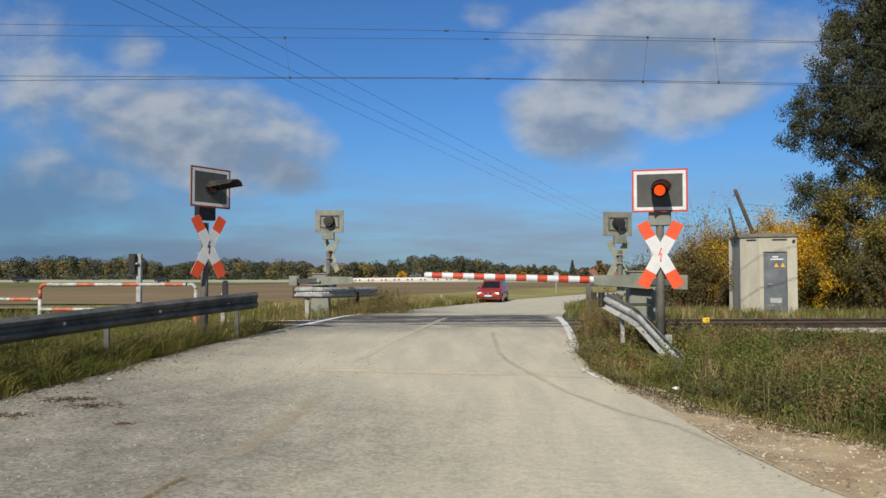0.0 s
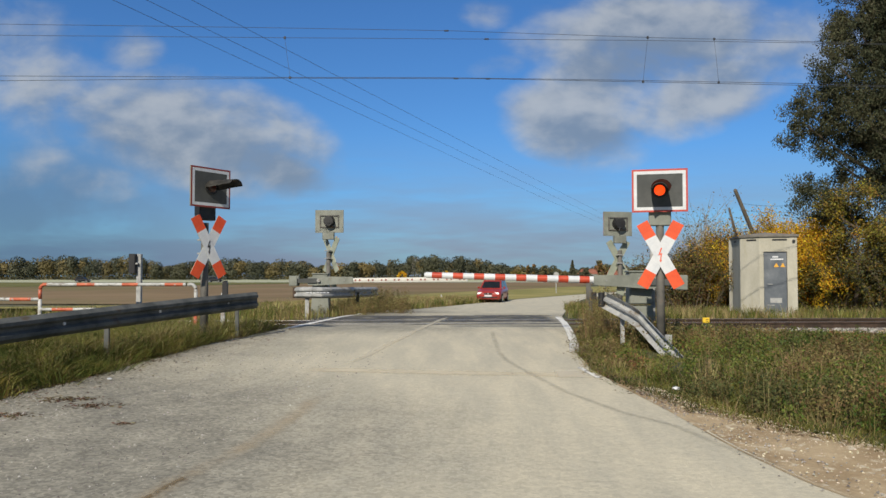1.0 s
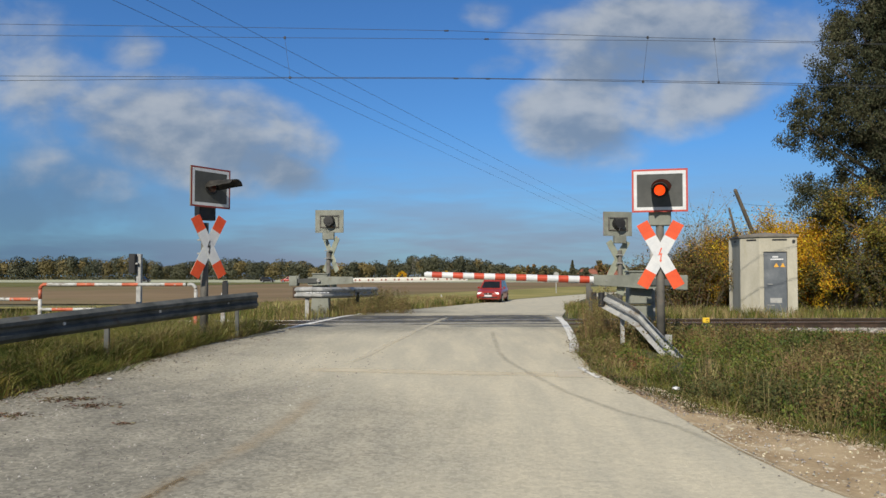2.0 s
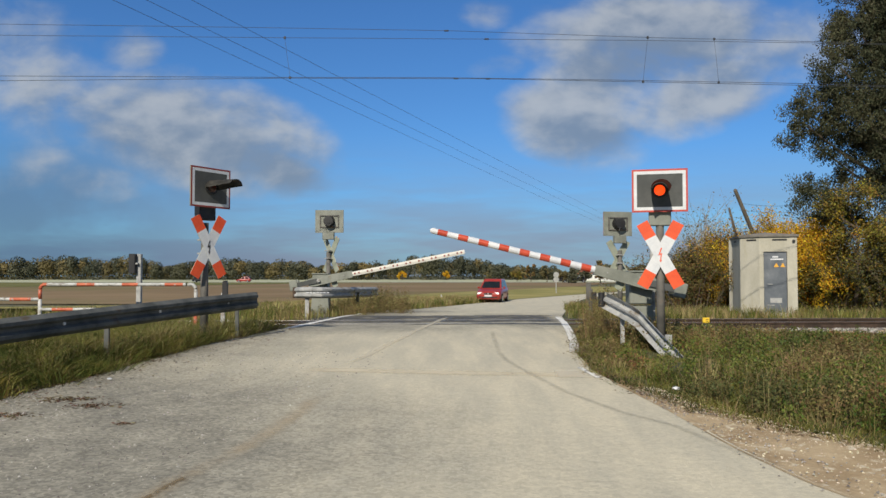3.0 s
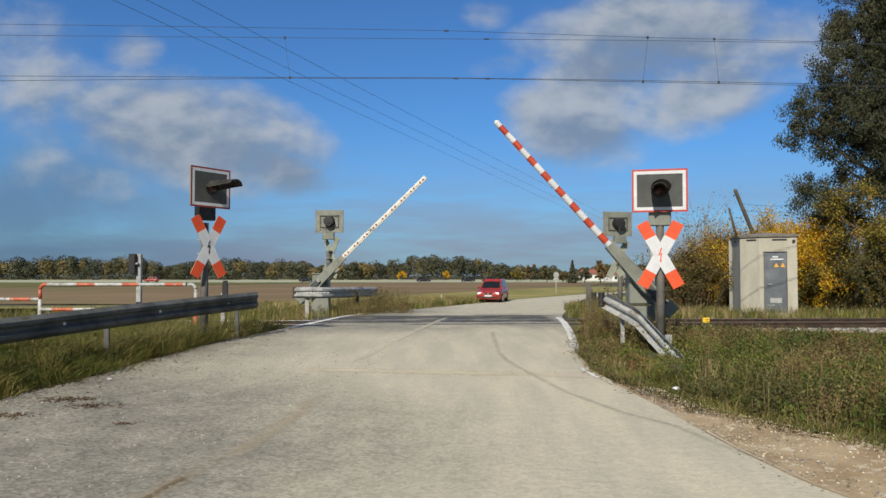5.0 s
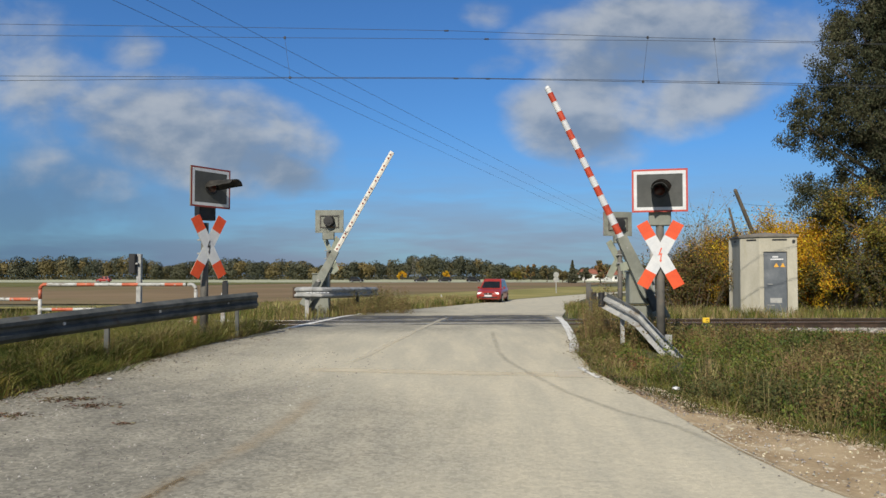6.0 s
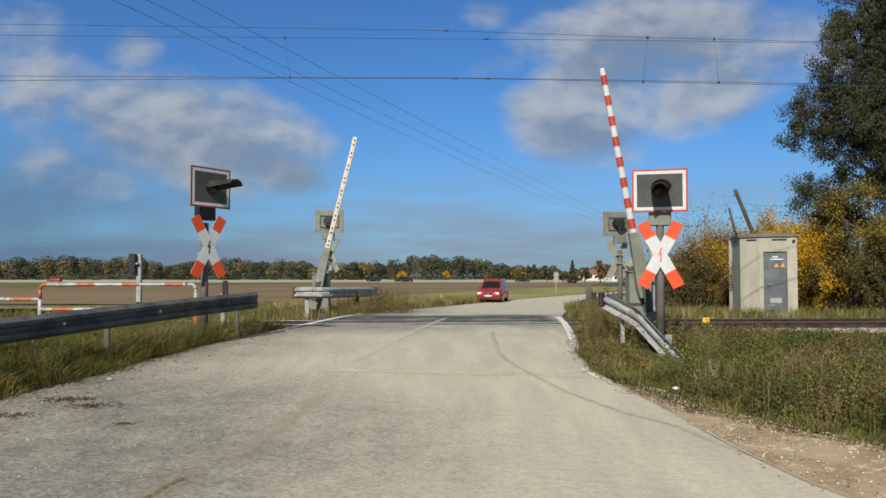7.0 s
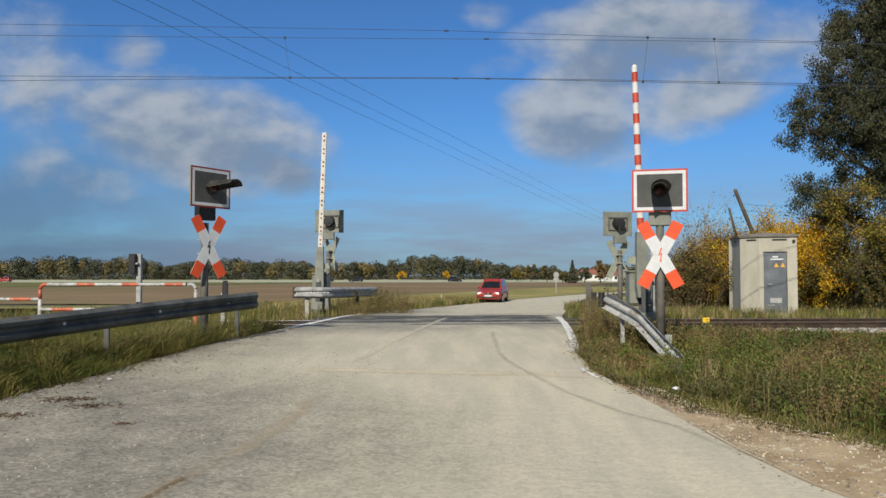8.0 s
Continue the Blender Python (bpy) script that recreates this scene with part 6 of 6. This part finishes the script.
def build_far_woods():
    """A belt of woods along the horizon, with a dark wall of trunks and many crowns."""
    rng = np.random.default_rng(31)
    skyline = [(-250, 460), (0, 463), (100, 457), (170, 459), (230, 458), (300, 472), (350, 463), (430, 460), (520, 463), (600, 469), (700, 460), (760, 456), (860, 460), (885, 470),
               (930, 474), (965, 470), (1000, 479), (1060, 470), (1130, 470), (1250, 466), (1568, 462), (1900, 460)]
    made = {"green": [], "gold": [], "bare": []}

    def crown(x, y, z, h, wide, n):
        """Heaped lobes whose leaves lie along their skin, so that each crown has a lit and a shaded side."""
        spots, skins = [], []
        for i in range(6):
            a = rng.uniform(0, 2 * math.pi)
            up = rng.uniform(0.40, 0.82)
            mid = np.array([x + math.cos(a) * wide * 0.45 * (1.2 - up), y + math.sin(a) * wide * 0.45 * (1.2 - up), z + h * up])
            size = np.array([wide * 0.52, wide * 0.52, min(h * 0.26, h * (1.0 - up) + 0.4)]) * rng.uniform(0.8, 1.1)
            u = rng.normal(size=(n // 6, 3))
            u /= np.linalg.norm(u, axis=1)[:, None]
            spots.append(mid + u * size * rng.uniform(0.86, 1.05, n // 6)[:, None])
            skins.append(u)
        skirt = rng.normal(size=(n // 4, 3))
        skirt /= np.linalg.norm(skirt, axis=1)[:, None]
        spots.append(np.array([x, y, z + h * 0.30]) + skirt * [wide * 0.8, wide * 0.8, h * 0.34])
        skins.append(skirt)
        c, u = np.concatenate(spots), np.concatenate(skins)
        c[:, 2] = np.maximum(c[:, 2], z + 0.1)
        return c, u

    def plates(c, u, size):
        """Small leaf sprays lying across the directions u."""
        u = u + rng.normal(size=u.shape) * 0.22
        d = np.cross(u, rng.normal(size=u.shape))
        d /= np.linalg.norm(d, axis=1)[:, None]
        e = np.cross(u, d)
        e /= np.linalg.norm(e, axis=1)[:, None]
        d, e = d * (size * 0.75)[:, None], e * (size * 0.55)[:, None]
        v = np.stack([c - d, c + e, c + d, c - e], 1)
        t = np.array([[0, 1, 2], [0, 2, 3]])[None] + (np.arange(len(c)) * 4)[:, None, None]
        return v.reshape(-1, 3), t.reshape(-1, 3)

    px = -250.0
    while px < 1900:
        d = rng.uniform(350, 425)
        top = (489 - lerp(skyline, px)) / 1358 * d + 1.8
        h = top * rng.uniform(0.78, 1.14)
        x, z = (px - 784) / 1358 * d, road_z(d)
        wide = rng.uniform(3.6, 7.0)
        c, u = crown(x, d, z, h, wide, 540)
        chance = rng.uniform()
        kind = "gold" if chance < 0.26 else "bare" if chance < 0.29 else "green"
        size = rng.uniform(0.36, 0.74, len(c))
        if kind == "bare":
            size *= 0.6
        made[kind].append(plates(c, u, size))
        px += rng.uniform(3.5, 8.0)
    for key, mat, label in (("green", far_green, "dark green woods along the horizon"), ("gold", far_gold, "yellowing trees of the woods along the horizon"),
                            ("bare", far_bare, "pale thin trees of the woods along the horizon")):
        v, t = join(made[key])
        tagged(tri_mesh("far_woods", v, t, mat), label, "woods", "", "stuff")
    # a fir and single trees before the houses
    ob = thing("fir_tree", "dark slender fir tree before the far houses", "tree")
    d = 190.0
    x, y, z = spot(1013, d)
    part("trunk", rod((x, y, z), (x, y, z + 5.6), 0.16, 0.03, 6), bark, ob)
    t = rng.uniform(0.06, 1.0, 1500)
    a, reach = rng.uniform(0, 2 * math.pi, 1500), (1 - t) * 2.1 * rng.uniform(0.4, 1.0, 1500) * (0.75 + 0.25 * np.sin(t * 50))
    c = np.stack([x + np.cos(a) * reach, y + np.sin(a) * reach, z + 5.7 * t - reach * 0.2], 1)
    v, tri = leaves(c, rng.uniform(0.2, 0.4, 1500), rng, 1.5)
    tri_mesh("crown", v, tri, far_green, ob, "dark needles")
    for px, d, h, s, mats in ((1062, 170, 4.6, 1.9, ((brown_leaf_mat, "brown leaves"), (far_gold, "golden leaves"))), (1035, 200, 3.6, 1.6, ((far_green, "green leaves"),)),
                              (968, 230, 4.0, 2.4, ((far_green, "green leaves"), (far_gold, "golden leaves"))), (995, 215, 2.6, 1.8, ((far_gold, "golden leaves"),)),
                              (940, 240, 4.4, 2.2, ((far_green, "green leaves"), (brown_leaf_mat, "brown leaves"))),
                              (712, 330, 3.2, 2.4, ((gold_mat, "golden leaves"),)), (790, 330, 3.0, 1.8, ((gold_mat, "golden leaves"),)), (915, 260, 2.6, 2.2, ((olive_mat, "olive leaves"),))):
        tree("small_tree", "small autumn tree in the far fields", "tree", spot(px, d), h, s, 0.16, mats, 46, 26, 0.34, 0.7, int(px), 10, 0.1, 0.15, group="far single trees")


def build_leaf_litter():
    """Dead leaves and stalks washed against the edges of the road."""
    rng = np.random.default_rng(15)
    n = 5200
    y = rng.uniform(5.0, 16.0, n)
    c = np.zeros((n, 3))
    for i in range(n):
        if i % 5 < 3:
            x = lerp(LEFT, y[i]) + 0.05 - 0.16 * abs(rng.normal()) + (0.35 * abs(rng.normal()) if rng.uniform() < 0.25 else 0.0)
        else:
            x = lerp(GRASS_EDGE, y[i]) + 0.10 * rng.normal()
        c[i] = (x, y[i], max(road_z(y[i]), ground_z(x, y[i])) + rng.uniform(0.004, 0.02))
    # heaps that the rain has left on the asphalt
    heap = rng.choice(6, 620, p=[0.40, 0.28, 0.26, 0.06, 0.0, 0.0])
    hx, hy = np.array([-4.15, -3.75, -4.45, -3.09, -1.85, -1.25])[heap], np.array([8.55, 8.25, 7.8, 7.5, 5.9, 6.6])[heap]
    size = np.where(heap < 3, 1.0, 0.35)
    hx, hy = hx + rng.normal(size=620) * 0.16 * size, hy + rng.normal(size=620) * 0.07 * size
    c = np.concatenate([c, np.stack([hx, hy, np.array([road_z(v) for v in hy]) + 0.006], 1)])
    n = len(c)
    v, t = leaves(c, rng.uniform(0.012, 0.035, n), rng, 2.4)
    v[:, 2] = np.repeat(c[:, 2], 4) + (v[:, 2] - np.repeat(c[:, 2], 4)) * 0.25
    tagged(tri_mesh("leaf_litter", v, t, litter_mat), "brown dead leaves and stalks along the road edge", "leaf litter", "", "stuff")


litter_mat = leafy("dead_leaves", rgb(0.10, 0.065, 0.035), rgb(0.24, 0.17, 0.09), 0.5)
build_grass()
build_weeds()
build_leaf_litter()
build_near_trees()
build_far_woods()


def motions():
    near = [(0, 1.7), (1.9, 1.7), (2.3, 3.6), (2.8, 10.6), (3.0, 13.6), (3.5, 22.1), (4.0, 30.7), (4.5, 39.5), (5.25, 52.0), (6.0, 64.2), (6.5, 71.9),
            (7.0, 79.7), (7.5, 86.8), (7.8, 88.2), (8.0, 88.3)]
    walk(near_arm, [(t, pose(0, 0, 0, 0, a, 0)) for t, a in near])
    far = [(0, 0.6), (1.9, 0.6), (2.3, 2.5), (2.8, 8.2), (3.1, 12.8), (3.5, 19.5), (4.0, 28.2), (4.5, 36.4), (5.25, 48.6), (6.0, 60.6), (6.5, 68.3),
           (7.0, 76.0), (7.5, 83.0), (7.8, 86.8), (8.0, 88.2)]
    walk(far_arm, [(t, pose(0, 0, 0, 0, -a, 0)) for t, a in far])

    # flashing: the lamp's insert turns its lit or its dark glass to the front
    turns, a = [(0.0, 0.0)], 0.0
    for t in (0.38, 0.79, 1.34, 1.75, 2.30, 2.75, 3.10):
        turns += [(t, a), (t + 1 / 30, a + 60), (t + 2 / 30, a + 120), (t + 3 / 30, a + 180)]
        a += 180
    turns.append((8.0, a))
    walk(blinker, [(t, pose(0, -0.05, 0, 0, 0, b)) for t, b in turns])
    # traffic on the far road, by bearing
    def along(ob, lane, rows, turn):
        walk(ob, [(t, pose((px - 784) / 1358 * lane, lane, road_z(lane) + 0.05, 0, 0, turn)) for t, px in rows])
    along(going_a, 218.0, [(0, 38), (1.5, 201), (4.5, 497), (6.0, 631), (8.0, 805)], 90)
    along(going_b, 218.0, [(0, 288), (1.5, 427), (4.5, 705), (8.0, 1010)], 90)
    along(coming_c, 222.0, [(0, 1230), (6.0, 745), (7.0, 661), (8.0, 578)], -90)
    along(coming_d, 222.0, [(0, 1270), (6.0, 787), (7.0, 710), (8.0, 630)], -90)
    along(coming_red, 222.0, [(0, 661), (3.0, 432), (4.5, 310), (6.0, 184), (7.0, 97), (8.0, 8)], -90)


motions()
